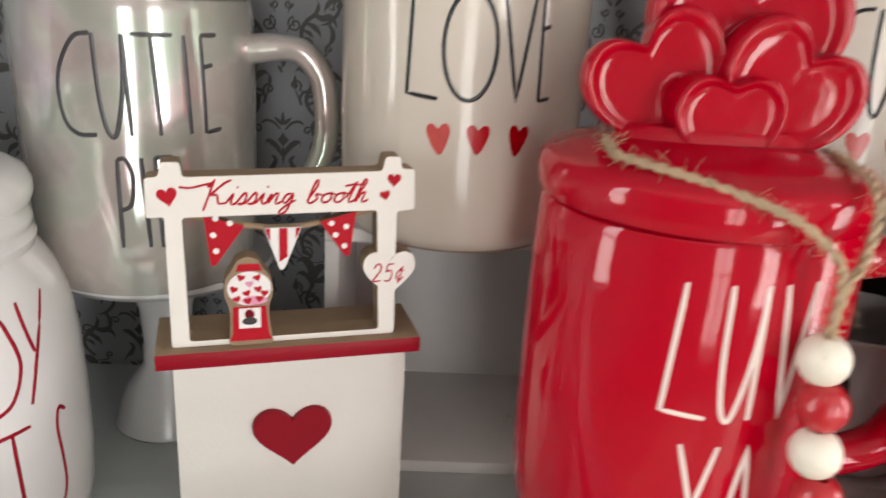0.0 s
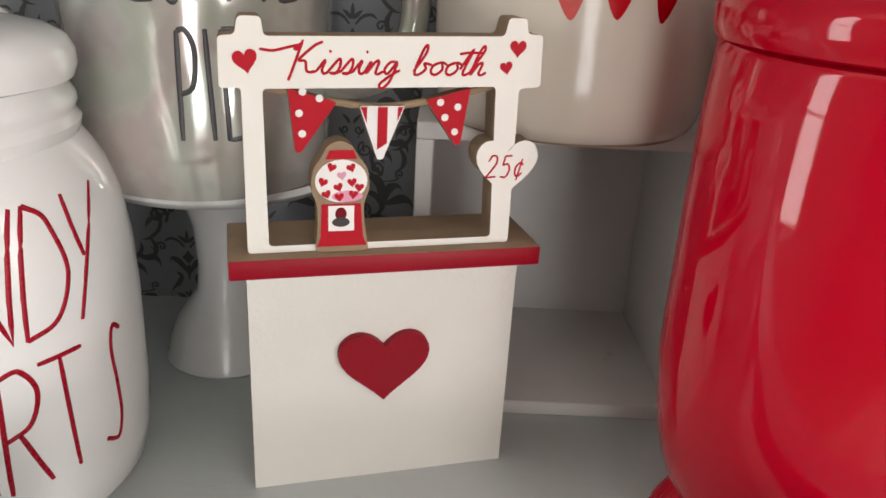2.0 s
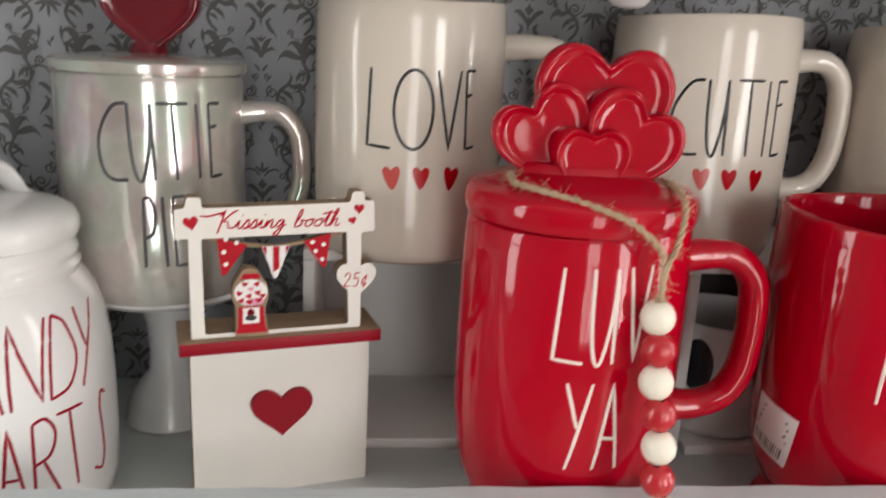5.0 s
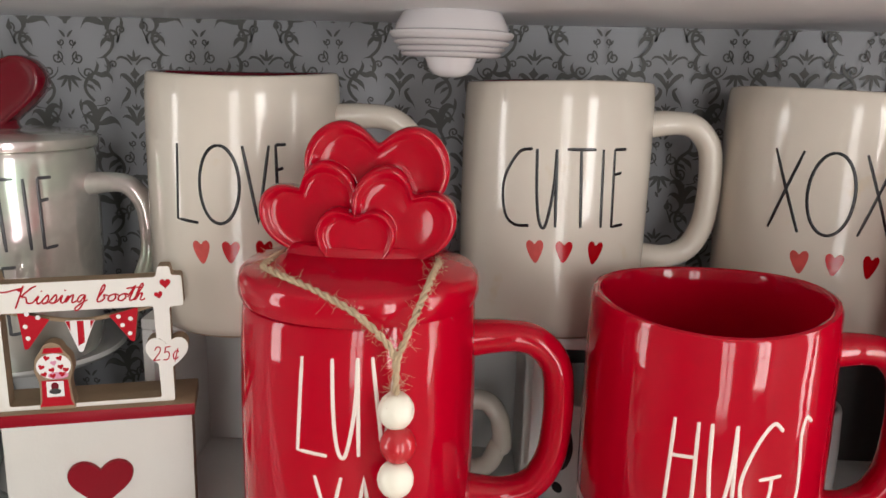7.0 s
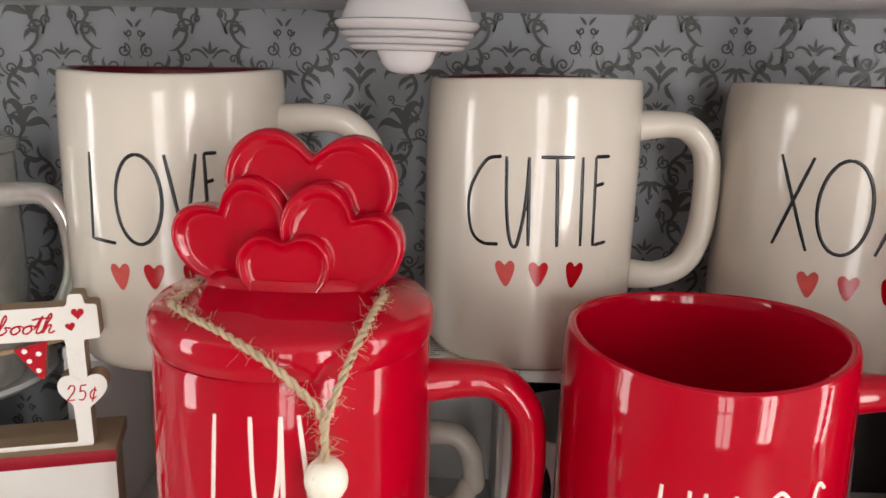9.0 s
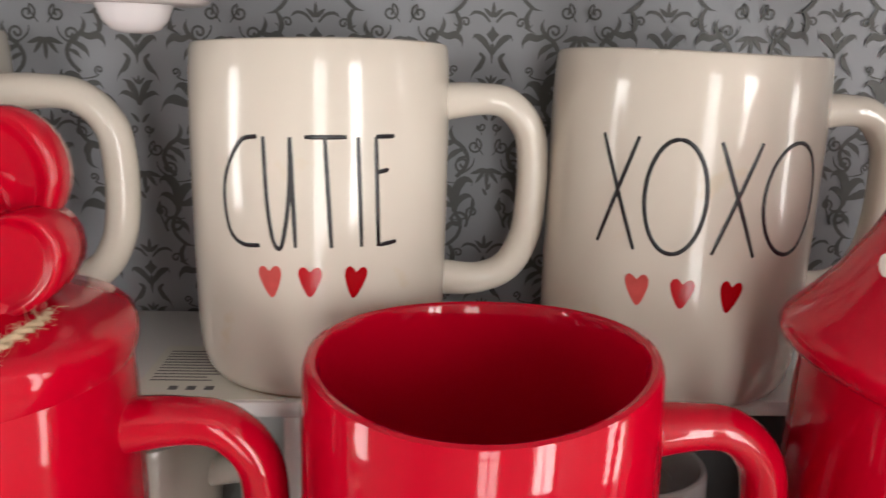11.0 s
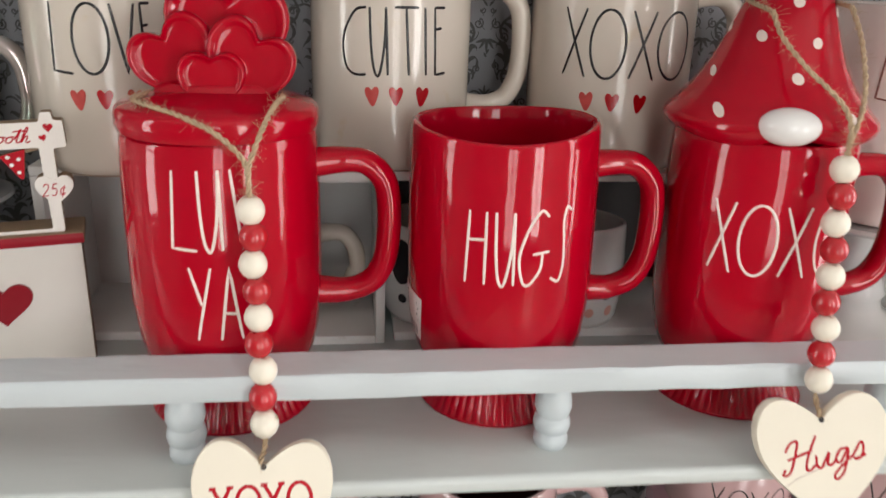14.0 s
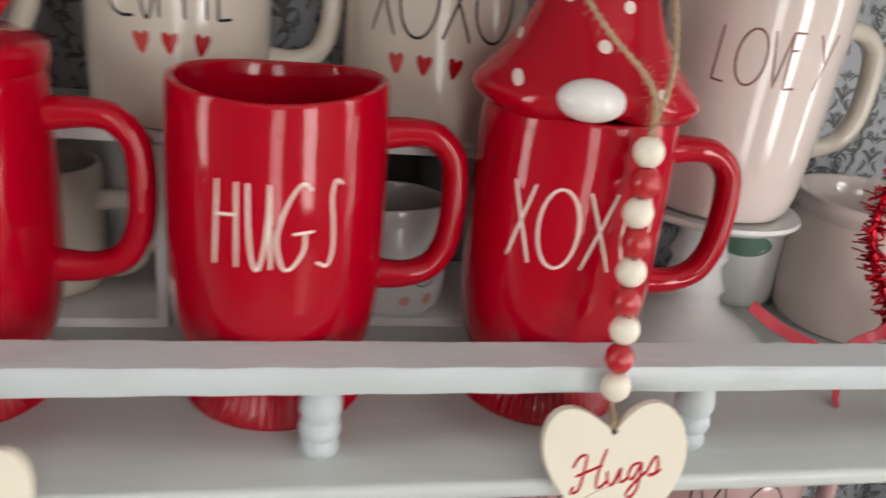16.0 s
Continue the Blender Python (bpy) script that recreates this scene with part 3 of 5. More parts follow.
def window(name, axis, at, w0, w1, z0, z1, cols):
    ob = tagged(new(name), "white framed shop window letting in daylight", "", "", "structure")
    bars = [(w0, w1, z0, z0 + 0.05), (w0, w1, z1 - 0.05, z1), (w0, w1, (z0 + z1) / 2 - 0.02, (z0 + z1) / 2 + 0.02)]
    bars += [(w0 + (w1 - w0) * k / cols - 0.025, w0 + (w1 - w0) * k / cols + 0.025, z0, z1) for k in range(cols + 1)]
    for p, q, za, zb in bars:
        bm = box(p, q, at - 0.02, at + 0.02, za, zb, 0.003) if axis == "y" else box(at - 0.02, at + 0.02, p, q, za, zb, 0.003)
        part("window_frame", bm, PAINT, ob)


# unseen opening and window added to hold the frontal fill lamp
wall_with_window("wall_south_1", "y", RY0, RX0, 1.1, 0.0, 0.56, -1.0, 1.25)
window("fill_window", "y", RY0 + 0.10, 0.0, 0.56, -1.0, 1.25, 2)
wall_with_window("wall_south_2", "y", RY0, 1.1, RX1, 1.62, 2.30, -1.0, 1.43)
window("window_1", "y", RY0 + 0.10, 1.62, 2.30, -1.0, 1.43, 2)
wall_with_window("wall_east", "x", RX1, RY0, WALL + 0.2, -0.50, 0.10, -0.8, 1.43)
window("window_2", "x", RX1 - 0.10, -0.50, 0.10, -0.8, 1.43, 2)
wall_with_window("wall_west", "x", RX0, RY0, WALL + 0.2, -0.70, -0.20, -0.6, 1.43)
window("window_3", "x", RX0 + 0.10, -0.70, -0.20, -0.6, 1.43, 1)


# ---- risers ----
def riser(x0, x1, label, back, front=0.287, left=True, right=True):
    top, t = 0.1100, 0.0055
    ob = thing("display_riser", (x0 + x1) / 2, 0.325, SHELF, label, "riser", "white box risers")
    c, yb, h = (x0 + x1) / 2, 0.366 - 0.325, top - SHELF
    yf = front - 0.325
    a, b = x0 - c, x1 - c
    part("top_board", box(a, b, yf, yb, h - t, h), RISER_WHITE, ob)
    part("bottom_board", box(a + t, b - t, yf, yb, 0, t), RISER_WHITE, ob)
    if left:
        part("side_panel", box(a, a + t, yf + 0.0005, yb, 0, h - t), RISER_WHITE, ob)
    if right:
        part("side_panel", box(b - t, b, yf + 0.0005, yb, 0, h - t), RISER_WHITE, ob)
    # back takes a darker colour than the boards, for the shade inside
    part("back_panel", box(a + t, b - t, yb - 0.003, yb - 0.0005, t, h - t, 0), back, ob, "plain back with shade in its colour")
    return ob


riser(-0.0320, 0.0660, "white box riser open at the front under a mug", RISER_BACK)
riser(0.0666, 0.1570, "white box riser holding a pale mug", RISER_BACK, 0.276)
# the dark back colour imitates the shade deep inside this box
riser(0.1572, 0.3900, "long white box riser, its back coloured dark as shade", DARK, 0.280, False)

card = thing("printed_card", 0.128, 0.300, 0.1100, "white printed card lying on the riser top", "card")
part("sheet", box(-0.027, 0.024, -0.0225, 0.024, 0, 0.0003, 0), PAPER_WHITE, card)
rng = random.Random(4)
for i in range(11):
    z = 0.018 - i * 0.0026
    part("print_line", box(-0.024, -0.024 + rng.uniform(0.017, 0.024), z, z + 0.0007, 0.0003, 0.00036, 0), PRINT, card)
part("print_bar", box(-0.012, 0.0, 0.0205, 0.0222, 0.0003, 0.00036, 0), BLACK_INK, card, "black printed bar")
for k in range(3):
    part("print_bar", box(-0.016 + k * 0.006, -0.013 + k * 0.006, -0.0155, -0.0125, 0.0003, 0.00036, 0), PRINT, card, "large unreadable grey print")


# ---- mugs ----
def handle_line(r, reach, zt, zb, dip=0.0):
    d = reach - r
    return smooth_line([(r - 0.003, 0, zt - 0.001), (r + d * 0.35, 0, zt + 0.0004), (r + d * 0.68, 0, zt - 0.0010), (r + d * 0.93, 0, zt - 0.0095), (reach, 0, zt - 0.0220 - dip),
                        (r + d * 0.995, 0, (zt + zb) / 2 - 0.005), (r + d * 0.93, 0, zb + 0.0150), (r + d * 0.74, 0, zb + 0.0048), (r + d * 0.38, 0, zb + 0.0002), (r - 0.003, 0, zb + 0.0005)], 5)


def turned(bm, degrees):
    bmesh.ops.rotate(bm, verts=bm.verts, cent=(0, 0, 0), matrix=Matrix.Rotation(radians(degrees), 3, "Z"))
    return bm


def wobble(seed, amount=0.0007, height=0.115):
    def bend(x, y, z):
        a = math.atan2(y, x)
        k = max(0.0, z / height)
        s = 1 + 0.008 * math.sin(2 * a + seed) + 0.004 * math.sin(3 * a + 2 * seed)
        return x * s, y * s, z + amount * k * k * (math.sin(a + seed) + 0.8 * math.sin(2 * a + 2.1 * seed))
    return bend


def cup(ob, outer, thick, glaze, inner, seed=1.0, amount=0.0007):
    """Body and lining of an open vessel with the outer profile (radius, height) from foot to rim."""
    h = outer[-1][1]
    r = outer[-1][0]
    bend = wobble(seed, amount, h)
    lip = [(r - thick * 0.18, h + thick * 0.38), (r - thick * 0.5, h + thick * 0.5)]
    part("body", lathe([(0, outer[0][1])] + outer + lip, 96, bend), glaze, ob)
    ins = [(r - thick * 0.5, h + thick * 0.5), (r - thick * 0.82, h + thick * 0.38), (r - thick, h)]
    ins += [(max(0.004, radius_of(outer)(z) - thick), z) for z in np.linspace(h * 0.9, 0.012, 8)] + [(outer[1][0] * 0.6, 0.008), (0, 0.0075)]
    part("lining", lathe(ins, 96, bend), inner, ob)
    return bend


def fit_handle(ob, r, reach, zt, zb, thick, glaze, turn=0.0, squash=1.15):
    ln = handle_line(r, reach, zt, zb)
    k = len(ln)
    radii = [thick * (1.06 + 0.22 * (1 - min(1, i / 6)) + 0.22 * (1 - min(1, (k - 1 - i) / 6))) for i in range(k)]
    part("handle", turned(tube(ln, radii, 16, (0, 1, 0), squash), turn), glaze, ob)


def brushed_heart(w, h, cx, cz, turn):
    """A hand-painted heart with straight sides, a small notch and a blunt tip."""
    half = [(0, 0.32), (0.14, 0.44), (0.32, 0.49), (0.47, 0.38), (0.48, 0.18), (0.36, -0.10), (0.20, -0.36), (0.06, -0.50)]
    loop = [np.array(p) for p in half + [(-x, z) for x, z in half[:0:-1]]]
    n, out = len(loop), []
    c, s = math.cos(radians(turn)), math.sin(radians(turn))
    for i in range(n):
        for t in (0.0, 0.5):
            p0, p1, p2, p3 = (loop[(i + k) % n] for k in (-1, 0, 1, 2))
            x, z = 0.5 * (2 * p1 + (p2 - p0) * t + (2 * p0 - 5 * p1 + 4 * p2 - p3) * t * t + (3 * p1 - p0 - 3 * p2 + p3) * t ** 3)
            out.append((cx + c * x * w - s * z * h, cz + s * x * w + c * z * h))
    return out


def three_hearts(ob, place, r, z, degrees, size=0.0078):
    for i, (m, a) in enumerate(zip((HEART_LIGHT, HEART_MID, HEART_DARK), degrees)):
        ln = brushed_heart(size * (1 - 0.03 * i), size * (1.30 - 0.08 * (i == 1)), r * radians(a), z + 0.0004 * (i == 1), 5 - 6 * i)
        part("painted_heart", decal(ln, place), m, ob, ("washed pale red heart", "bright red heart", "deep red heart")[i])


MUG = [(0.0375, 0.0), (0.0400, 0.0012), (0.0418, 0.0045), (0.0430, 0.0100), (0.0437, 0.0200), (0.0440, 0.0500), (0.0440, 0.0850), (0.0436, 0.1040), (0.0430, 0.1120)]


def cream_mug(x, y, z, word, z0, z1, hearts, heart_z, label, scale=1.0, reach=0.0748, seed=1.0):
    ob = thing("mug", x, y, z, label, "mug", "cream word mugs")
    prof = [(r * scale, h) for r, h in MUG]
    bend = cup(ob, prof, 0.0036, CREAM, WINE_GLAZE, seed)
    part("base_ring", lathe([(0.0340 * scale, -0.0003), (0.0378 * scale, -0.0003), (0.0384 * scale, 0.0006), (0.0340 * scale, 0.0006)], 72), MDF, ob, "thin unglazed brown foot ring")
    rad = radius_of(prof)
    fit_handle(ob, 0.0437 * scale, reach, 0.0955, 0.0310, 0.0052, CREAM)
    place = round_map(rad, bend)
    r = 0.044 * scale
    lettering(spaced(word, r, z0, z1), place, BLACK_INK, ob, "thin black hand-drawn letters", 0.00074, 0.00020)
    three_hearts(ob, place, r, heart_z, hearts)
    return ob


cream_mug(0.0154, 0.3034, 0.1100, (("L", -26, -12.5), ("O", -11, 11), ("V", 13, 27.5), ("E", 31.4, 38.6)), 0.0522, 0.0853, (-11.1, 5.4, 23.4), 0.0396,
          "cream glazed mug lettered LOVE with three red hearts", 0.985, 0.080, 0.6)
cream_mug(0.1606, 0.3167, 0.1104, (("C", -37.2, -20), ("U", -17.4, -4.8), ("T", -0.6, 15.8), ("I", 19.8, 22.4), ("E", 27.7, 37.2)), 0.0521, 0.0855, (-15.5, 0.9, 19.1), 0.0410,
          "cream glazed mug lettered CUTIE with three red hearts", 1.0, 0.0745, 2.0)
cream_mug(0.2872, 0.3142, 0.1100, (("X", -49.8, -33.4), ("O", -30.8, -8), ("X", -4.6, 12.4), ("O", 14.3, 43)), 0.0533, 0.0882, (-30.5, -13.5, 4.8), 0.0407,
          "cream glazed mug lettered XOXO with three red hearts", 1.05, 0.0760, 3.4)

# footed red mugs
RED = [(0.0315, 0.0170), (0.0335, 0.0182), (0.0370, 0.0235), (0.0400, 0.0310), (0.0422, 0.0420), (0.0440, 0.0600), (0.0440, 0.1000), (0.0436, 0.1250), (0.0428, 0.1395)]


def fluted_foot(ob):
    bm = lathe([(0, 0.0), (0.0392, 0.0), (0.0400, 0.0015), (0.0392, 0.0030), (0.0365, 0.0085), (0.0338, 0.0140), (0.0315, 0.0172), (0, 0.0172)], 336)
    for v in bm.verts:
        r = math.hypot(v.co.x, v.co.y)
        if r > 0.02 and 0.002 < v.co.z < 0.017:
            k = 1 - 0.030 * (0.5 + 0.5 * math.cos(56 * math.atan2(v.co.y, v.co.x))) ** 2
            v.co.x, v.co.y = v.co.x * k, v.co.y * k
    part("fluted_foot", bm, RED_GLAZE, ob, "ribbed flaring foot")


def red_mug(x, y, label, lines, reach, handle_turn=0.0, top=0.1395, seed=1.0, open_top=True, zt=0.1225, zb=0.0570, wave=0.0008, girth=1.0):
    ob = thing("red_mug", x, y, SHELF, label, "mug", "footed red mugs")
    prof = [(r * girth, z if z < 0.1 else 0.1 + (z - 0.1) * (top - 0.1) / 0.0395) for r, z in RED]
    bend = cup(ob, prof, 0.0038, RED_GLAZE, RED_GLAZE, seed, wave)
    fluted_foot(ob)
    fit_handle(ob, 0.0440, reach, zt, zb, 0.0056, RED_GLAZE, handle_turn)
    place = round_map(radius_of(prof), bend)
    for text, z0, z1, slant in lines:
        lettering(spaced(text, 0.044 * girth, z0, z1, slant), place, WHITE_INK, ob, "white hand-drawn letters", 0.00072, 0.00030)
    return ob


luv = red_mug(0.0788, 0.2235, "footed red glazed mug lettered LUV YA with a balloon-heart lid",
              [((("L", -20.8, -6.7), ("U", -5.4, 7.2), ("V", 12, 23)), 0.0934, 0.1282, 0.02), ((("Y", -13.6, -1.4), ("A", 3.4, 15.4)), 0.0514, 0.0857, 0.02)], 0.0770, 0, 0.1365, 1.3, False)
hugs = red_mug(0.2106, 0.2225, "footed red glazed open mug lettered HUGS", [((("H", -30, -18.8), ("U", -14, -2.4), ("G", 0.2, 17.4), ("S", 19.6, 32.4)), 0.0778, 0.1123, 0.02)], 0.0765, 0, 0.1405, 0.8, True, 0.1225, 0.0570, 0.0017, 1.03)
gnome = red_mug(0.3390, 0.2215, "footed red glazed mug lettered XOXO with a gnome hat lid", [((("X", -49.8, -36.2), ("O", -33.2, -11.7), ("X", -8.2, 8), ("O", 13, 34)), 0.0792, 0.1129, 0.0)], 0.0800, 0, 0.1385, 4.2, False)


def lean(ob, k, pivot):
    """Throws a hand-made vessel slightly out of true: its top towards -x, its foot still flat."""
    for o in ob.children_recursive:
        if o.location.length > 0:
            o.location.x += k * (o.location.z - pivot)
        else:
            for v in o.data.vertices:
                v.co.x += k * (v.co.z - pivot)


# price sticker on the open red mug
pl = round_map(radius_of([(r * 1.03, z) for r, z in RED]), wobble(0.8, 0.0017, 0.1405))
corners = [(-0.0510, 0.0360), (-0.0735, 0.0395), (-0.0715, 0.0640), (-0.0490, 0.0605)]
edge = [q for i in range(4) for q in straight(corners[i], corners[(i + 1) % 4])[:-1]]
sticker = part("price_sticker", decal(edge, pl, 0.0003, None, (1.0, 0.8, 0.6, 0.4, 0.2)), PRINT_WHITE, hugs, "white paper price sticker with unreadable print")
bm = bmesh.new()
for k in range(13):
    u = -0.0715 + k * 0.0014
    ribbon(bm, [(u, 0.0412 - 0.15 * (u + 0.0715)), (u + 0.0005, 0.0465 - 0.15 * (u + 0.0715))], lambda a, b: pl(a, b, 0.0004), 0.0003 + 0.0003 * (k % 3 == 0), 0.00005)
for k in range(4):
    ribbon(bm, [(-0.0705 + 0.0010 * k, 0.0505 + k * 0.0030), (-0.0525 - 0.001 * (k % 2), 0.0478 + k * 0.0030)], lambda a, b: pl(a, b, 0.0004), 0.0006 + 0.0005 * (k == 1), 0.00005)
part("sticker_print", bm, PRINT, sticker, "bars of unreadable print")

# balloon-heart lid
LID = [(0, 0.1372), (0.0415, 0.1372), (0.0436, 0.1382), (0.0446, 0.1410), (0.0446, 0.1445), (0.0440, 0.1475), (0.0420, 0.1495), (0.0385, 0.1503), (0.0370, 0.1512), (0.0250, 0.1545), (0, 0.1555)]
lid = part("lid", lathe(LID, 96), RED_GLAZE, luv, "thick domed red lid")


def relief_heart(w, h, cx, cz, turn, front, deep, soft=0.27):
    """A raised-rim glazed heart seen from the front, with depth behind it."""
    ln = heart_line(w, h, 64, 0, 0, 0, 1.05, soft)
    c, s = math.cos(radians(turn)), math.sin(radians(turn))
    ln = [(cx + c * x - s * z, cz + s * x + c * z) for x, z in ln]
    lv = [(0.88, -deep), (0.96, -deep + 0.0015), (1.0, -deep * 0.5), (0.99, -0.0016), (0.96, -0.0004), (0.92, 0.0), (0.87, -0.0004), (0.82, -0.0012), (0.77, -0.0016), (0.60, -0.0016), (0.45, -0.0015), (0.25, -0.0015)]
    return puffy(ln, lv, front, None, (cx, cz))


for w, h, cx, cz, turn, front, deep, soft, lb in ((0.0535, 0.054, 0.0055, 0.1768, -3, -0.003, 0.012, 0.27, "large glazed balloon heart"), (0.0380, 0.041, -0.0152, 0.1662, 30, -0.0065, 0.012, 0.28, "glazed balloon heart"),
                                                  (0.0390, 0.042, 0.0135, 0.1650, -29, -0.0115, 0.017, 0.28, "glazed balloon heart"), (0.0290, 0.029, -0.0002, 0.1592, 0, -0.0150, 0.019, 0.42, "small front balloon heart")):
    part("balloon_heart", relief_heart(w, h, cx, cz, turn, front, deep, soft), RED_GLAZE, lid, lb, 70)
part("knob_base", lathe([(0, 0.1530), (0.024, 0.1530), (0.0225, 0.1560), (0.020, 0.1578), (0, 0.1582)], 48, lambda x, y, z: (x * 1.15, y * 0.50 - 0.004, z)), RED_GLAZE, lid)

# gnome hat lid
HAT = [(0.0405, 0.1370), (0.0450, 0.1395), (0.0485, 0.1430), (0.0494, 0.1460), (0.0482, 0.1490), (0.0435, 0.1540), (0.0362, 0.1625), (0.0300, 0.1730), (0.0250, 0.1850), (0.0203, 0.1980),
       (0.0155, 0.2110), (0.0108, 0.2210), (0.0060, 0.2275), (0, 0.2300)]


def hat_bend(x, y, z):
    a = math.degrees(math.atan2(x, -y))
    near = math.exp(-((a + 12) / 24) ** 2)
    low = max(0.0, 1 - (z - 0.137) / 0.03)
    lift = 0.006 * near * low + 0.0012 * math.sin(math.radians(3 * a)) * low
    k = max(0.0, z - 0.16)
    return x + 0.9 * k * k, y, z + lift


hat = part("hat_lid", lathe([(0, 0.1370)] + HAT, 96, hat_bend), RED_GLAZE, gnome, "pointed red hat lid with white dots")
HAT_R = radius_of(HAT[3:])


def hat_place(s, z, lift=0.0):
    r = HAT_R(z)
    a = s / max(r, 0.004)
    slope = (HAT_R(z + 0.002) - HAT_R(z - 0.002)) / 0.004
    nrm = Vector((math.sin(a), -math.cos(a), -slope)).normalized()
    return Vector(hat_bend(r * math.sin(a), -r * math.cos(a), z)) + nrm * lift, nrm


for a, z, s in ((-57, 0.1530, 0.0029), (-83, 0.1680, 0.0024), (-49, 0.1850, 0.0025), (-18, 0.2000, 0.0024), (6, 0.1830, 0.0024), (-12, 0.1680, 0.0026), (20, 0.1515, 0.0025),
                (-88, 0.2055, 0.0021), (-102, 0.1875, 0.0023), (60, 0.1700, 0.0026), (48, 0.1960, 0.0022), (90, 0.1550, 0.0028), (-130, 0.1600, 0.0026)):
    c = HAT_R(z) * radians(a)
    part("white_dot", decal(oval(c, z, 2 * s, 2 * s, 16)[:-1], hat_place, 0.0003, None, (1.0, 0.5)), WHITE_INK, hat, "raised white dot")
bm = bmesh.new()
bmesh.ops.create_uvsphere(bm, u_segments=32, v_segments=20, radius=1.0)
for v in bm.verts:
    v.co = Vector((v.co.x * 0.0134, v.co.y * 0.0100, v.co.z * 0.0083))
nose = part("nose", turned(bm, -12), WHITE_GLAZE, gnome, "round white glazed nose", 80)
nose.location = (-0.0130, -0.0428, 0.1492)


lean(hugs, -0.012, 0.1)


# ---- bead garlands ----
def twist(bm, pts, r, ply=2, turns_per=900, seed=0):
    """Two-ply twine with loose hairs along a line."""
    rnd = random.Random(seed)
    line = [Vector(p) for p in smooth_line(pts, 14)]
    run = [0.0]
    for a, b in zip(line, line[1:]):
        run.append(run[-1] + (b - a).length)
    for k in range(ply):
        strand = []
        for i, p in enumerate(line):
            t = (line[min(i + 1, len(line) - 1)] - line[max(i - 1, 0)]).normalized()
            u = t.orthogonal().normalized()
            w = t.cross(u)
            a = run[i] * turns_per + math.pi * k * 2 / ply
            strand.append(p + (u * math.cos(a) + w * math.sin(a)) * r * 0.55)
        tube(strand, r * 0.62, 6, (0.3, 0.8, 0.5), 1.0, bm)
    for _ in range(int(run[-1] * 4200)):
        p = rnd.choice(line)
        d = Vector((rnd.gauss(0, 1), rnd.gauss(0, 1), rnd.gauss(0, 1))).normalized()
        e = Vector((rnd.gauss(0, 1), rnd.gauss(0, 1), rnd.gauss(0, 1))).normalized()
        ln = rnd.uniform(0.0015, 0.0062)
        tube([p, p + d * ln * 0.5, p + d * ln * 0.8 + e * ln * 0.4], 0.00005, 3, (0.2, 0.9, 0.4), 1.0, bm)
    return bm


BEAD = [(0.0011, -0.0058), (0.0030, -0.0056), (0.0046, -0.0041), (0.0057, -0.0020), (0.0060, 0.0), (0.0057, 0.0020), (0.0046, 0.0041), (0.0030, 0.0056), (0.0011, 0.0058), (0.0010, 0.0), (0.0011, -0.0058)]


def garland(origin, loops, beads, tag_pose, tag_size, tag_lines, tag_w, tag_label, label, seed):
    ob = thing("bead_garland", *origin, label, "garland", "wooden bead garlands")
    o = Vector(origin)
    for i, lp in enumerate(loops):
        part("twine", twist(bmesh.new(), [Vector(p) - o for p in lp], 0.00110, 2, 800, seed + i), TWINE, ob, "hairy jute twine", 60)
    mesh = {}
    rnd = random.Random(seed)
    for i, b in enumerate(beads):
        red = i % 2 == 1
        if red not in mesh:
            bd = part("bead", lathe(BEAD, 28), BEAD_RED if red else BEAD_WHITE, ob, "red lacquered bead" if red else "ivory painted bead", 80)
            mesh[red] = bd.data
        else:
            bd = new("bead", mesh[red])
            bd.parent = ob
        bd.location = Vector(b) - o
        bd.rotation_euler = (rnd.uniform(-0.15, 0.15), rnd.uniform(-0.15, 0.15), rnd.uniform(0, 3))
    w, h = tag_size
    ln = heart_line(w, h, 48, 0, 0, 0, 1.45, 0.16)
    lv = [(0.97, -0.0075), (1.0, -0.0068), (1.0, -0.0007), (0.985, 0.0), (0.6, 0.0), (0.3, 0.0)]
    bm = puffy(ln, lv, 0.0)
    bm.faces.new([v for v in list(bm.verts)[:48]])
    tag = part("heart_tag", bm, CREAM_WOOD, ob, tag_label, 40)
    tag.matrix_basis = Matrix.Translation(-o) @ tag_pose
    lettering(tag_lines, flat_map(0.0), PRINT_RED, tag, "painted red letters", tag_w, 0.00012)
    # no hole is cut; a flat dark disc paints its shade
    part("cord_hole_shade", decal(oval(0, h * 0.29, 0.0026, 0.0026, 12)[:-1], flat_map(0.0), 0.0002), DARK, tag)
    return ob


def serif_xoxo(x0, x1, z0, z1):
    out = word_lines("XOXO", x0, x1, z0, z1, 0.16)
    u = (x1 - x0) / (2 * 0.66 + 2 * 0.82 + 3 * 0.16)
    for k in (0, 1):
        xa = x0 + k * (0.66 + 0.82 + 0.32) * u
        for fx, z in ((0.0, z1), (0.92, z1), (0.02, z0), (1.0, z0)):
            c = xa + fx * 0.66 * u
            out.append([(c - 0.12 * u, z), (c, z), (c + 0.12 * u, z)])
    return out


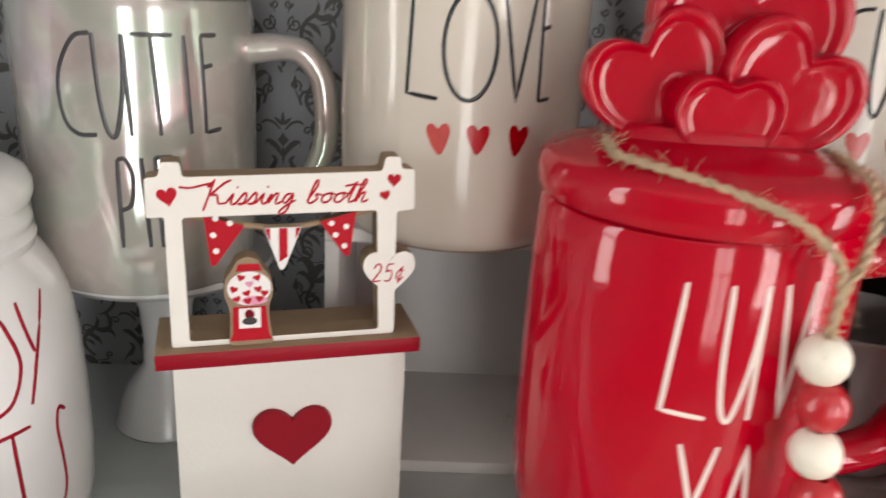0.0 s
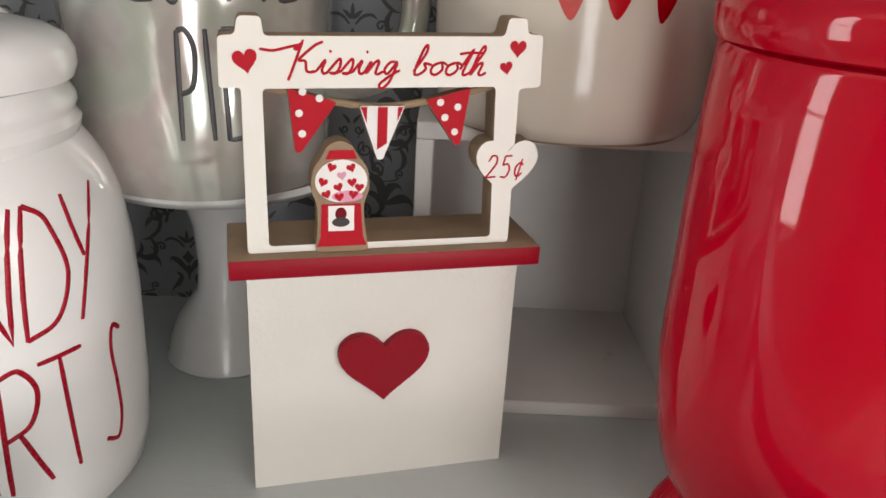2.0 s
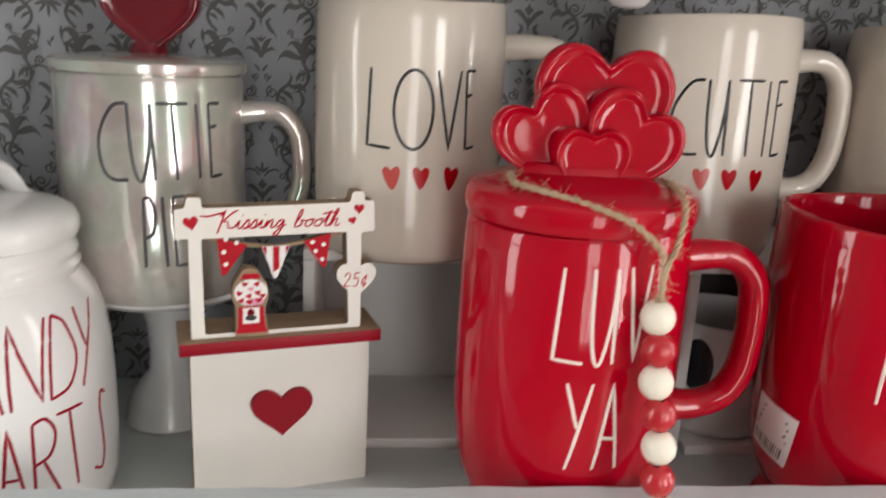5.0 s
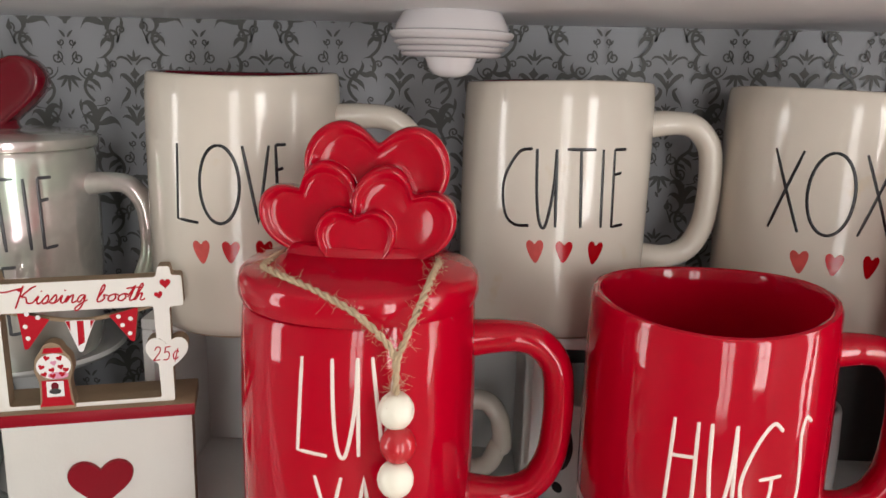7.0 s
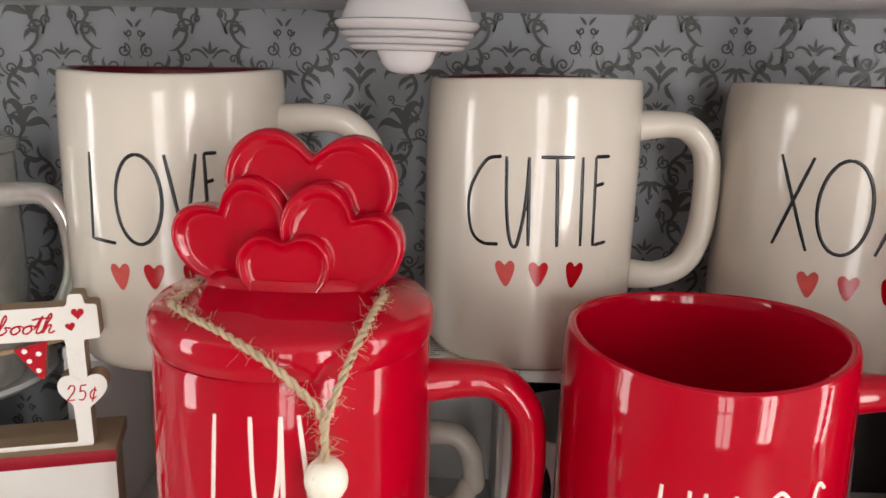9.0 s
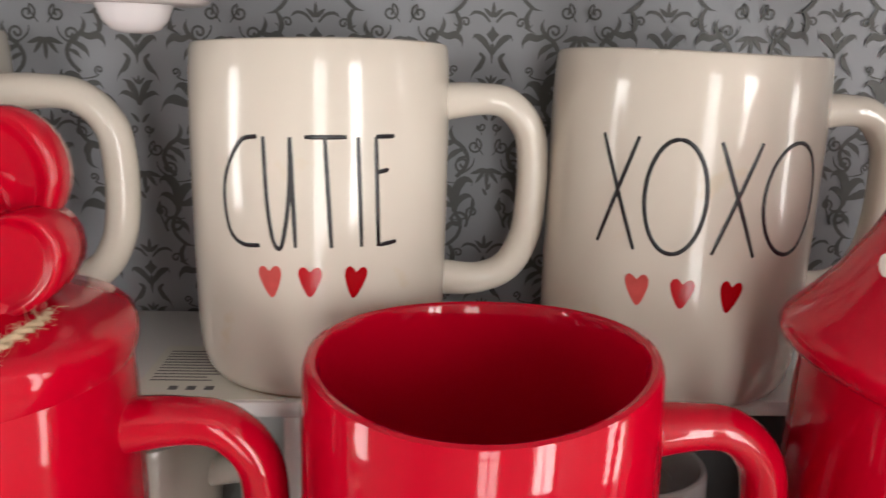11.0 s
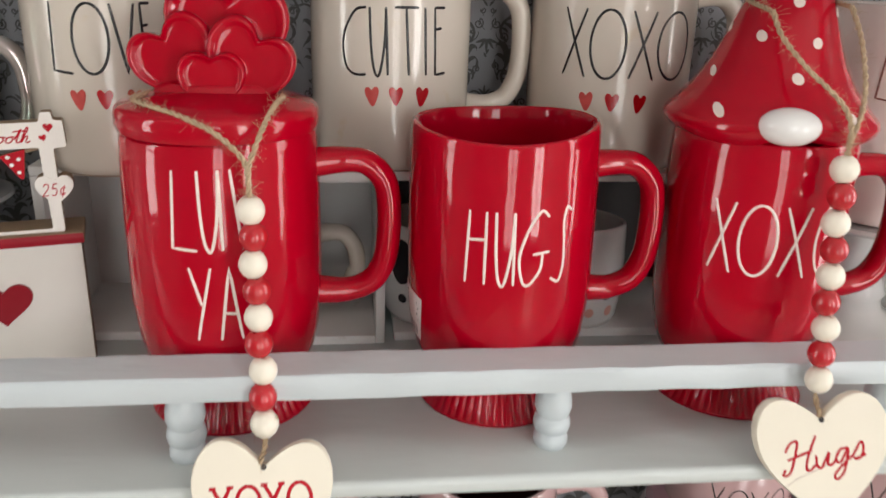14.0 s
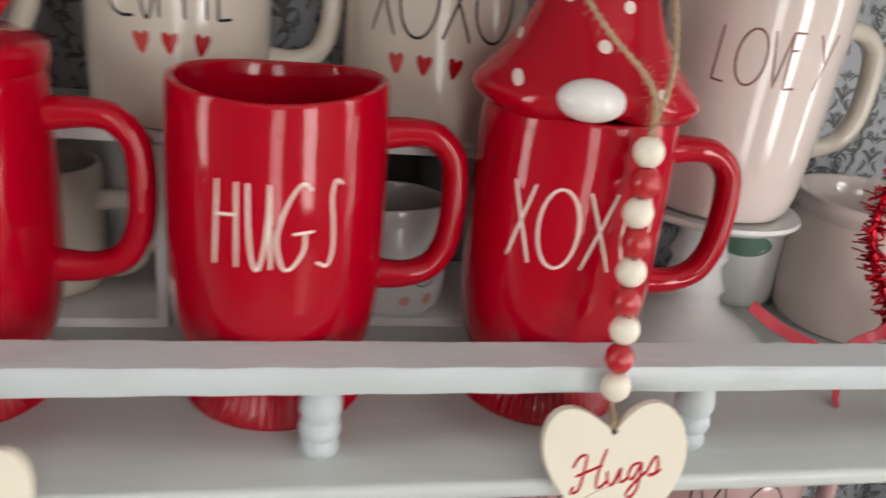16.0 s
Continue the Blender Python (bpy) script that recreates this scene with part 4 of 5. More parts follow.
SCRIPT = {
    "i": (0.58, [[(0, 0.15), (0.28, 0.95), (0.26, 0.3), (0.42, 0.0), (0.62, 0.2)], [(0.36, 1.5), (0.40, 1.56), (0.42, 1.6)]]),
    "s": (0.60, [[(0, 0.15), (0.36, 1.05), (0.50, 0.5), (0.38, 0.02), (0.12, 0.06), (0.4, 0.06), (0.64, 0.2)]]),
    "n": (0.86, [[(0, 0.2), (0.16, 0.9), (0.10, 0.05), (0.34, 0.8), (0.54, 0.9), (0.54, 0.15), (0.68, 0.0), (0.9, 0.2)]]),
    "g": (0.80, [[(0.62, 0.85), (0.25, 0.85), (0.08, 0.3), (0.3, 0.05), (0.6, 0.8), (0.52, -0.5), (0.25, -1.0), (0.08, -0.7), (0.5, -0.05), (0.86, 0.3)]]),
    "b": (0.80, [[(0, 0.2), (0.34, 1.5), (0.28, 2.1), (0.14, 1.7), (0.06, 0.2), (0.3, 0.0), (0.58, 0.4), (0.42, 0.8), (0.84, 0.7)]]),
    "o": (0.78, [[(0.45, 0.9), (0.12, 0.65), (0.1, 0.18), (0.38, 0.0), (0.64, 0.4), (0.5, 0.88), (0.82, 0.72)]]),
    "t": (0.56, [[(0, 0.4), (0.36, 1.9), (0.2, 0.25), (0.36, 0.0), (0.6, 0.25)], [(-0.3, 1.5), (0.2, 1.62), (0.9, 1.6)]]),
    "h": (0.80, [[(0, 0.25), (0.38, 1.7), (0.28, 2.1), (0.14, 1.5), (0.06, 0.0), (0.3, 0.75), (0.52, 0.85), (0.48, 0.15), (0.64, 0.0), (0.86, 0.2)]]),
    "u": (0.84, [[(0, 0.85), (0.08, 0.2), (0.3, 0.0), (0.58, 0.85), (0.56, 0.2), (0.7, 0.0), (0.9, 0.2)]]),
    "K": (1.20, [[(0.14, 2.3), (0.10, 1.2), (0.06, 0.2), (0.02, -0.5)], [(1.10, 2.2), (0.75, 1.9), (0.22, 0.95), (0.55, 0.85), (0.78, 0.15), (1.22, 0.15)],
                 [(-1.75, 1.65), (-1.1, 1.55), (-0.4, 1.8), (0.0, 1.92), (0.02, 1.65), (-0.14, 1.72), (0.14, 2.1)]]),
    "H": (1.35, [[(-0.1, 1.5), (0.1, 2.0), (0.42, 2.0), (0.35, 0.9), (0.2, 0.1), (-0.1, 0.05), (0.0, 0.4)], [(1.25, 2.15), (1.0, 1.0), (0.95, 0.15), (1.15, 0.0), (1.4, 0.3)], [(0.05, 0.95), (0.6, 1.1), (1.15, 1.25)]]),
    " ": (0.75, []),
}


def script_lines(text, x0, x1, z0, unit, slant=0.3):
    total = sum(SCRIPT[c][0] for c in text)
    k = (x1 - x0) / total
    out, x = [], x0
    for c in text:
        w, strokes = SCRIPT[c]
        for s in strokes:
            out.append(smooth_line([(x + p[0] * k + slant * p[1] * unit, z0 + p[1] * unit) for p in s], 5))
        x += w * k
    return out


def sloped(lines, degrees):
    """Lines turned about the origin, rising to the right."""
    c, k = math.cos(radians(degrees)), math.sin(radians(degrees))
    return [[(c * p[0] - k * p[1], k * p[0] + c * p[1]) for p in ln] for ln in lines]


def hang(x_top, y_top, z_top, x_low, y_low, z_low, bow):
    """Nine beads from the mug's front over the rail."""
    out = []
    for i in range(9):
        t = i / 8
        out.append((x_top + (x_low - x_top) * t + 0.0006 * math.sin(2.3 * i), y_top + (y_low - y_top) * t - bow * math.sin(math.pi * t), z_top + (z_low - z_top) * t))
    return out


B1 = hang(0.0966, 0.1758, 0.1195, 0.1010, 0.1545, 0.0320, -0.0012)
K1 = (0.0964, 0.1752, 0.1285)
garland((0.0975, 0.165, 0.08),
        [[(0.048, 0.2000, 0.1600), (0.056, 0.1925, 0.1590), (0.068, 0.1840, 0.1570), (0.082, 0.1750, 0.1530), (0.0915, 0.1720, 0.1460), (0.0958, 0.1742, 0.1385), K1, (0.0966, 0.1755, 0.1250)],
         [(0.107, 0.2000, 0.1600), (0.106, 0.1900, 0.1590), (0.1035, 0.1800, 0.1545), (0.0995, 0.1740, 0.1450), (0.0970, 0.1742, 0.1380), K1, (0.0967, 0.1755, 0.1250)],
         [(0.048, 0.2000, 0.1600), (0.050, 0.2180, 0.1600), (0.055, 0.2360, 0.1575), (0.078, 0.2440, 0.1570), (0.100, 0.2340, 0.1575), (0.108, 0.2150, 0.1600), (0.107, 0.2000, 0.1600)],
         [(0.1012, 0.1555, 0.0285), (0.1008, 0.1500, 0.0225), (0.1000, 0.1438, 0.0215), (0.1000, 0.1412, 0.0205)],
         [(0.1010, 0.1570, 0.0400), (0.0970, 0.1560, 0.0330), (0.0975, 0.1530, 0.0290), (0.1015, 0.1520, 0.0300), (0.1060, 0.1545, 0.0350)]],
        B1, pose(0.1000, 0.1345, 0.0038, -22, 4, 0), (0.0575, 0.0595), sloped(serif_xoxo(-0.0190, 0.0206, -0.0036, 0.0098), 6), 0.00085,
        "cream painted wooden heart lettered XOXO", "red and ivory bead garland with cream XOXO heart tag", 11)

B2 = hang(0.3475, 0.1670, 0.1405, 0.3462, 0.1515, 0.0475, -0.001)
K2 = (0.3474, 0.1670, 0.1500)
hugs_garland = garland((0.347, 0.16, 0.09),
        [[(0.3180, 0.1940, 0.2030), (0.3210, 0.1880, 0.1930), (0.3290, 0.1780, 0.1810), (0.3400, 0.1700, 0.1700), (0.3455, 0.1675, 0.1620), (0.3470, 0.1665, 0.1545), K2, (0.3474, 0.1670, 0.1430)],
         [(0.3550, 0.1960, 0.2060), (0.3565, 0.1870, 0.1930), (0.3550, 0.1760, 0.1760), (0.3515, 0.1690, 0.1640), (0.3480, 0.1668, 0.1545), K2, (0.3476, 0.1670, 0.1430)],
         [(0.3180, 0.1940, 0.2030), (0.3190, 0.2200, 0.2070), (0.3290, 0.2370, 0.2090), (0.3430, 0.2390, 0.2100), (0.3560, 0.2200, 0.2080), (0.3550, 0.1960, 0.2060)],
         [(0.3460, 0.1530, 0.0430), (0.3460, 0.1500, 0.0370), (0.3450, 0.1450, 0.0350), (0.3440, 0.1425, 0.0335)]],
        B2, pose(0.3458, 0.1350, 0.0172, -21, -9, -8), (0.0580, 0.0590), sloped(script_lines("Hugs", -0.0190, 0.0165, -0.0034, 0.0066, 0.35), 9), 0.00062,
        "cream painted wooden heart lettered Hugs with a fine crack", "red and ivory bead garland with cream Hugs heart tag", 23)
hugs_tag = next(o for o in hugs_garland.children if o.name.startswith("heart_tag"))
lettering([curve((-0.0200, -0.0120), (-0.0140, -0.0085), (-0.0075, -0.0058), (0.0010, -0.0030))], flat_map(0.0), BROWN_INK, hugs_tag, "fine brown crack", 0.00011, 0.00004, "crack")

# ---- kissing booth ----
booth = thing("kissing_booth", -0.0772, 0.2400, SHELF, "white wooden toy kissing booth with a red counter edge", "decoration", "", 15.2)
part("counter_base", slab([[(0.0030, 0), (0.0795, 0), (0.0795, 0.0722), (0.0030, 0.0722)]], 0.0, 0.0160), [WOOD_WHITE, MDF], booth, "white front with raw fibreboard sides", 30)
CT = box(-0.0015, 0.0818, -0.0108, 0.0180, 0.0725, 0.0780, 0.0005)
for f in CT.faces:
    f.material_index = 1 if f.normal.y < -0.6 else 0
part("counter_top", CT, [MDF, WOOD_RED], booth, "raw fibreboard top with a red front edge", 30)
part("counter_heart", puffy(heart_line(0.0268, 0.0225, 48, 0.0406, 0.0392, 0, 1.15, 0.14), [(1.0, -0.0001), (1.0, 0.0020), (0.985, 0.0024), (0.6, 0.0024), (0.3, 0.0024)]), WOOD_RED, booth, "red painted cut-out heart")


def rounded(pts, r, n=4):
    """Rounds the corners of a loop of (x, z) points."""
    out = []
    m = len(pts)
    for i in range(m):
        p, a, b = Vector(pts[i]), Vector(pts[i - 1]), Vector(pts[(i + 1) % m])
        u, v = (a - p), (b - p)
        k = min(r, u.length * 0.45, v.length * 0.45)
        s, e = p + u.normalized() * k, p + v.normalized() * k
        for j in range(n + 1):
            t = j / n
            q = s * (1 - t) ** 2 + p * 2 * t * (1 - t) + e * t * t
            out.append((q.x, q.y))
    return out


FRAME = [(0.0036, 0.0781), (0.0735, 0.0781), (0.0730, 0.1203), (0.0788, 0.1208), (0.0783, 0.1338), (0.0742, 0.1340), (0.0737, 0.1378), (0.0690, 0.1378), (0.0680, 0.1333),
         (0.0092, 0.1322), (0.0086, 0.1366), (0.0034, 0.1366), (0.0026, 0.1324), (-0.0012, 0.1321), (-0.0014, 0.1201), (0.0036, 0.1203)]
HOLE = [(0.0089, 0.0799), (0.0682, 0.0799), (0.0667, 0.1208), (0.0085, 0.1200)]
frame_board = part("sign_frame", slab([rounded(FRAME, 0.0011), rounded(HOLE, 0.0012)], -0.0065, 0.0015), [WOOD_WHITE, MDF], booth, "white cut-out frame with sign and brown edges", 30)
FM = flat_map(-0.0066)
lettering(script_lines("Kissing booth", 0.0150, 0.0632, 0.1237, 0.0034, 0.32), FM, PRINT_RED, frame_board, "red script letters Kissing booth", 0.00034, 0.00006)
for x, z, s, t in ((0.0049, 0.1262, 0.0058, 10), (0.0718, 0.1302, 0.0044, 0), (0.0691, 0.1254, 0.0034, 12)):
    part("printed_heart", decal(heart_line(s, s, 24, x, z, t), FM, 0.00012), PRINT_RED, frame_board, "small red printed heart")
tagp = part("price_heart", slab([heart_line(0.0172, 0.0158, 36, 0.0713, 0.0992, 0, 1.2, 0.08)], -0.0067, 0.0010), [WOOD_WHITE, MDF], booth, "white heart price tag reading 25¢", 30)
lettering(word_lines("25¢", 0.0656, 0.0757, 0.0968, 0.1027, 0.22, 0.12), flat_map(-0.0068), PRINT_RED, tagp, "red price figures", 0.00026, 0.00005)


def pennant(x0, x1, xt, z0, z1, zt, stripes):
    ln = rounded([(x0, z0), (x1, z1), (xt + 0.0007, zt), (xt - 0.0007, zt)], 0.0005, 2)
    pn = part("pennant", slab([ln], -0.0050, -0.0012), [PRINT_WHITE if stripes else PRINT_RED, MDF], booth, "red striped pennant" if stripes else "red pennant with white dots", 30)
    pm = flat_map(-0.0051)
    if stripes:
        for a, b in ((0.02, 0.17), (0.40, 0.62), (0.84, 0.98)):
            xa, xb = x0 + (x1 - x0) * a, x0 + (x1 - x0) * b
            low = lambda x: zt + (z0 - zt) * min(1.0, abs(x - xt) / max(1e-6, (xt - x0 if x < xt else x1 - xt)))
            part("stripe", decal([(xa, z0 - 0.0002), (xb, z1 - 0.0002), (xb, low(xb) + 0.0005), (xa, low(xa) + 0.0005)], pm, 0.0001, None, (1.0,)), PRINT_RED, pn, "red stripe")
    else:
        rnd = random.Random(int(x0 * 1e5))
        for fx, fz in ((0.72, 0.85), (0.12, 0.62), (0.42, 0.30), (0.2, 0.95)):
            zz = zt + (z0 - zt) * fz
            w = (x1 - x0) * fz * 0.8
            xx = xt + ((x0 + x1) / 2 - xt) * fz + (fx - 0.45) * w
            part("dot", decal(oval(xx, zz, 0.0019, 0.0019, 12)[:-1], pm, 0.0001, None, (1.0,)), PRINT_WHITE, pn, "white dot")


pennant(0.0145, 0.0264, 0.0168, 0.1199, 0.1165, 0.1040, False)
pennant(0.0319, 0.0435, 0.0374, 0.1156, 0.1156, 0.1018, True)
pennant(0.0489, 0.0605, 0.0578, 0.1171, 0.1202, 0.1054, False)
part("bunting_string", tube(smooth_line([(0.0086, -0.003, 0.1200), (0.022, -0.003, 0.1170), (0.0375, -0.003, 0.1150), (0.0525, -0.003, 0.1170), (0.0670, -0.003, 0.1203)], 6), 0.0010, 8), MDF, booth, "curved brown bunting strip")
GUM = rounded([(0.0206, 0.0782), (0.0344, 0.0782), (0.0334, 0.0838), (0.0328, 0.0908), (0.0344, 0.0953), (0.0338, 0.1008), (0.0311, 0.1038), (0.0301, 0.1063), (0.0266, 0.1078), (0.0234, 0.1063), (0.0224, 0.1038), (0.0201, 0.1008), (0.0194, 0.0953), (0.0211, 0.0908), (0.0211, 0.0838)], 0.0014, 3)
gum = part("gumball_machine", slab([GUM], -0.0080, -0.0015), [MDF, MDF], booth, "cut-out gumball machine with printed front", 30)
gm = flat_map(-0.0081)
part("globe_print", decal(oval(0.0271, 0.0973, 0.0132, 0.0112, 24)[:-1], gm, 0.0001), PRINT_WHITE, gum, "white globe")
part("globe_shade", decal(oval(0.0286, 0.0933, 0.0080, 0.0030, 16)[:-1], gm, 0.00014), PRINT_PINK, gum, "pink shade")
part("cap_print", decal([(0.0231, 0.1030), (0.0311, 0.1030), (0.0301, 0.1053), (0.0241, 0.1053)], gm, 0.00014), PRINT_RED, gum, "red cap")
part("body_print", decal([(0.0209, 0.0798), (0.0338, 0.0798), (0.0328, 0.0823), (0.0321, 0.0913), (0.0221, 0.0913), (0.0218, 0.0823)], gm, 0.0001), PRINT_RED, gum, "red machine body")
part("window_print", decal([(0.0238, 0.0840), (0.0304, 0.0840), (0.0304, 0.0908), (0.0238, 0.0908)], gm, 0.00016), PRINT_WHITE, gum, "white coin plate")
part("knob_print", decal(oval(0.0270, 0.0886, 0.0030, 0.0036, 14)[:-1], gm, 0.0002), WINE_GLAZE, gum, "dark crank")
part("chute_print", decal(oval(0.0270, 0.0864, 0.0046, 0.0026, 14)[:-1], gm, 0.00022), DARK, gum, "dark chute")
for i, (x, z) in enumerate(((0.0234, 0.0938), (0.0266, 0.0930), (0.0301, 0.0936), (0.0224, 0.0970), (0.0264, 0.0956), (0.0298, 0.0968), (0.0316, 0.0954), (0.0246, 0.1008), (0.0296, 0.1006), (0.0272, 0.0986))):
    part("candy_heart", decal(heart_line(0.0025, 0.0024, 14, x, z, 20 - 13 * (i % 4)), gm, 0.0002, None, (1.0,)), PRINT_PINK if i in (9,) else PRINT_RED, gum, "printed candy heart")

# ---- candy canister ----
JAR = [(0.0428, 0.0), (0.0465, 0.0015), (0.0498, 0.0060), (0.0513, 0.0150), (0.0519, 0.0300), (0.0519, 0.0550), (0.0512, 0.0720), (0.0493, 0.0850), (0.0463, 0.0940), (0.0430, 0.1000),
       (0.0409, 0.1028), (0.0415, 0.1045), (0.0417, 0.1060), (0.0405, 0.1078), (0.0404, 0.1090), (0.0411, 0.1105), (0.0409, 0.1122), (0.0398, 0.1140), (0.0391, 0.1150)]
canister = thing("canister", -0.1598, 0.2420, SHELF, "white glazed canister lettered CANDY HEARTS in red with its lid on", "canister")
jar_bend = cup(canister, JAR, 0.004, WHITE_GLAZE, WHITE_GLAZE, 0.5, 0.0003)
jl = part("lid", lathe([(0, 0.1165), (0.0361, 0.1165), (0.0389, 0.1175), (0.0399, 0.1205), (0.0397, 0.1240), (0.0380, 0.1272), (0.0339, 0.1296), (0.0256, 0.1315), (0.0128, 0.1325), (0, 0.1328)], 96), WHITE_GLAZE, canister, "domed white lid")
jl.location = (0.0030, 0, 0)
arch = smooth_line([(-0.0270, 0, 0.1300), (-0.0225, 0, 0.1325), (-0.0185, 0, 0.1375), (-0.0120, 0, 0.1435), (0.0, 0, 0.1458), (0.0120, 0, 0.1435), (0.0185, 0, 0.1375), (0.0225, 0, 0.1325), (0.0270, 0, 0.1300)], 5)
ar = [0.0022 + 0.0012 * math.sin(math.pi * i / (len(arch) - 1)) for i in range(len(arch))]
strap = part("lid_handle", turned(tube(arch, ar, 14, (0, 1, 0), 2.1), 68), WHITE_GLAZE, jl, "arched strap handle")
strap.location = (0.0025, -0.0010, 0)
pl2 = round_map(radius_of(JAR), jar_bend)
lettering(spaced((("C", 4.4, 17.5), ("A", 22.5, 34.3), ("N", 36.3, 51), ("D", 52.8, 66.8), ("Y", 66, 78.5)), 0.0519, 0.0625, 0.0935), pl2, RED_INK, canister, "thin red letters CANDY", 0.0007, 0.00025)
lettering(spaced((("H", 5, 14), ("E", 19.5, 27.5), ("A", 30.5, 40.5), ("R", 43.5, 54.5), ("T", 55, 68), ("S", 72.5, 84)), 0.0519, 0.0232, 0.0560), pl2, RED_INK, canister, "thin red letters HEARTS", 0.0007, 0.00025)

far_jar = thing("canister", -0.2450, 0.3150, SHELF, "plain white glazed canister with a flat lid", "canister")
cup(far_jar, [(0.040, 0), (0.044, 0.004), (0.046, 0.02), (0.046, 0.12), (0.045, 0.132)], 0.004, WHITE_GLAZE, WHITE_GLAZE, 1.5, 0.0003)
part("lid", lathe([(0, 0.1340), (0.046, 0.1340), (0.0475, 0.1365), (0.0465, 0.1400), (0.040, 0.1425), (0, 0.1440)], 72), WHITE_GLAZE, far_jar, "flat white lid")


# ---- cake stands ----
def cake_stand(x, y, label, plate_r, plate_z, stem, foot_r, swell=1.0):
    ob = thing("cake_stand", x, y, SHELF, label, "cake stand", "white cake stands")
    part("pedestal", lathe([(0, 0), (foot_r, 0), (foot_r + 0.001, 0.0015), (foot_r, 0.0035), (foot_r * 0.95, 0.0060 * swell), (foot_r * 0.80, 0.0105 * swell), *stem, (0.0160, plate_z - 0.008), (0.0230, plate_z - 0.0045), (0, plate_z - 0.004)], 72), WHITE_GLAZE, ob, "white glazed flaring pedestal", 60)
    part("plate", lathe([(0, plate_z - 0.0050), (plate_r * 0.6, plate_z - 0.0050), (plate_r - 0.002, plate_z - 0.0042), (plate_r, plate_z - 0.0020), (plate_r - 0.0008, plate_z), (plate_r - 0.0040, plate_z - 0.0006), (0, plate_z - 0.0006)], 96), WHITE_GLAZE, ob, "shallow white plate", 60)
    return ob


PIE_X, PIE_Y, PIE_Z = -0.1035, 0.3105, 0.0875
cake_stand(-0.1031, 0.3222, "white glazed cake stand under the pearl mug", 0.0452, PIE_Z - 0.003 - SHELF, [(0.0145, 0.0225), (0.0105, 0.0280), (0.0098, 0.0380), (0.0110, 0.0540)], 0.0225, 1.7)
pie = thing("lidded_mug", PIE_X, PIE_Y, PIE_Z - 0.0005, "pearl lustre lidded mug lettered CUTIE PIE with a red heart knob", "mug")
PIE = [(0.0350, -0.0030), (0.0380, -0.0018), (0.0398, 0.0040), (0.0410, 0.0150), (0.0416, 0.0350), (0.0418, 0.0650), (0.0415, 0.0920), (0.0412, 0.0975)]
pie_bend = cup(pie, PIE, 0.0036, PEARL, PEARL, 2.2, 0.0003)
plid = part("lid", lathe([(0, 0.0992), (0.0400, 0.0992), (0.0428, 0.1002), (0.0434, 0.1025), (0.0428, 0.1045), (0.0400, 0.1060), (0.0200, 0.1075), (0, 0.1080)], 96), PEARL, pie, "flat pearl lid")
kn = part("heart_knob", relief_heart(0.0440, 0.0370, 0.002, 0.1250, 0, -0.007, 0.014), WINE_GLAZE, plid, "glossy dark red heart knob", 70)
part("knob_stem", lathe([(0, 0.1070), (0.0100, 0.1070), (0.0085, 0.1095), (0.0080, 0.1120), (0, 0.1125)], 32), WINE_GLAZE, plid)
fit_handle(pie, 0.0416, 0.0690, 0.0830, 0.0290, 0.0045, PEARL, 0)
pp = round_map(radius_of(PIE), pie_bend)
lettering(spaced((("C", -16.8, 0), ("U", 0.9, 15.1), ("T", 16.6, 34.3), ("I", 38.6, 41.9), ("E", 47.4, 57)), 0.0417, 0.0561, 0.0881), pp, GREY_INK, pie, "engraved dark letters CUTIE", 0.0008, 0.00025)
lettering(spaced((("P", 7, 14), ("I", 17.6, 20.2), ("E", 24, 33)), 0.0417, 0.0175, 0.0488), pp, GREY_INK, pie, "engraved dark letters PIE", 0.0008, 0.00025)

cake_stand(0.4480, 0.2800, "white glazed cake stand with a ringed stem under a mug", 0.0480, 0.0800, [(0.0180, 0.0200), (0.0165, 0.0270), (0.0185, 0.0310), (0.0160, 0.0360), (0.0140, 0.0450), (0.0170, 0.0500), (0.0145, 0.0550), (0.0140, 0.0660)], 0.0440)
lovey = thing("mug", 0.4480, 0.2780, SHELF + 0.0795, "blush white glazed mug lettered LOVE YOU in brown", "mug")
BELL = [(0.0300, 0.0), (0.0350, 0.0012), (0.0385, 0.0060), (0.0405, 0.0140), (0.0425, 0.0350), (0.0445, 0.0700), (0.0460, 0.1000), (0.0462, 0.1180)]
bell_bend = cup(lovey, BELL, 0.0036, PINKISH, PINKISH, 0.9, 0.0005)
fit_handle(lovey, 0.0440, 0.0860, 0.0980, 0.0330, 0.0050, CREAM, 8)
lettering(spaced((("L", -50, -42.5), ("O", -38.3, -21.2), ("V", -19.5, -9), ("E", -8.5, 0), ("Y", 9.8, 25)), 0.0450, 0.0720, 0.0984), round_map(radius_of(BELL), bell_bend), BROWN_INK, lovey, "thin brown letters LOVE Y", 0.00055, 0.00022)

# ---- white pot, tinsel heart and ribbon ----
pot = thing("pot", 0.5710, 0.2950, SHELF, "white glazed pot with a rolled rim", "pot")
POT = [(0.0400, 0.0), (0.0440, 0.0015), (0.0475, 0.0080), (0.0500, 0.0250), (0.0505, 0.0500), (0.0490, 0.0640), (0.0480, 0.0710), (0.0510, 0.0755), (0.0525, 0.0785), (0.0520, 0.0810)]
cup(pot, POT, 0.005, PINKISH, PINKISH, 1.1, 0.0003)
green_mug = thing("mug", 0.5080, 0.3350, SHELF, "small white mug with a green painted band", "mug")
SMALL = [(0.0240, 0.0), (0.0265, 0.0012), (0.0290, 0.0060), (0.0305, 0.0200), (0.0308, 0.0450), (0.0300, 0.0620), (0.0298, 0.0660)]
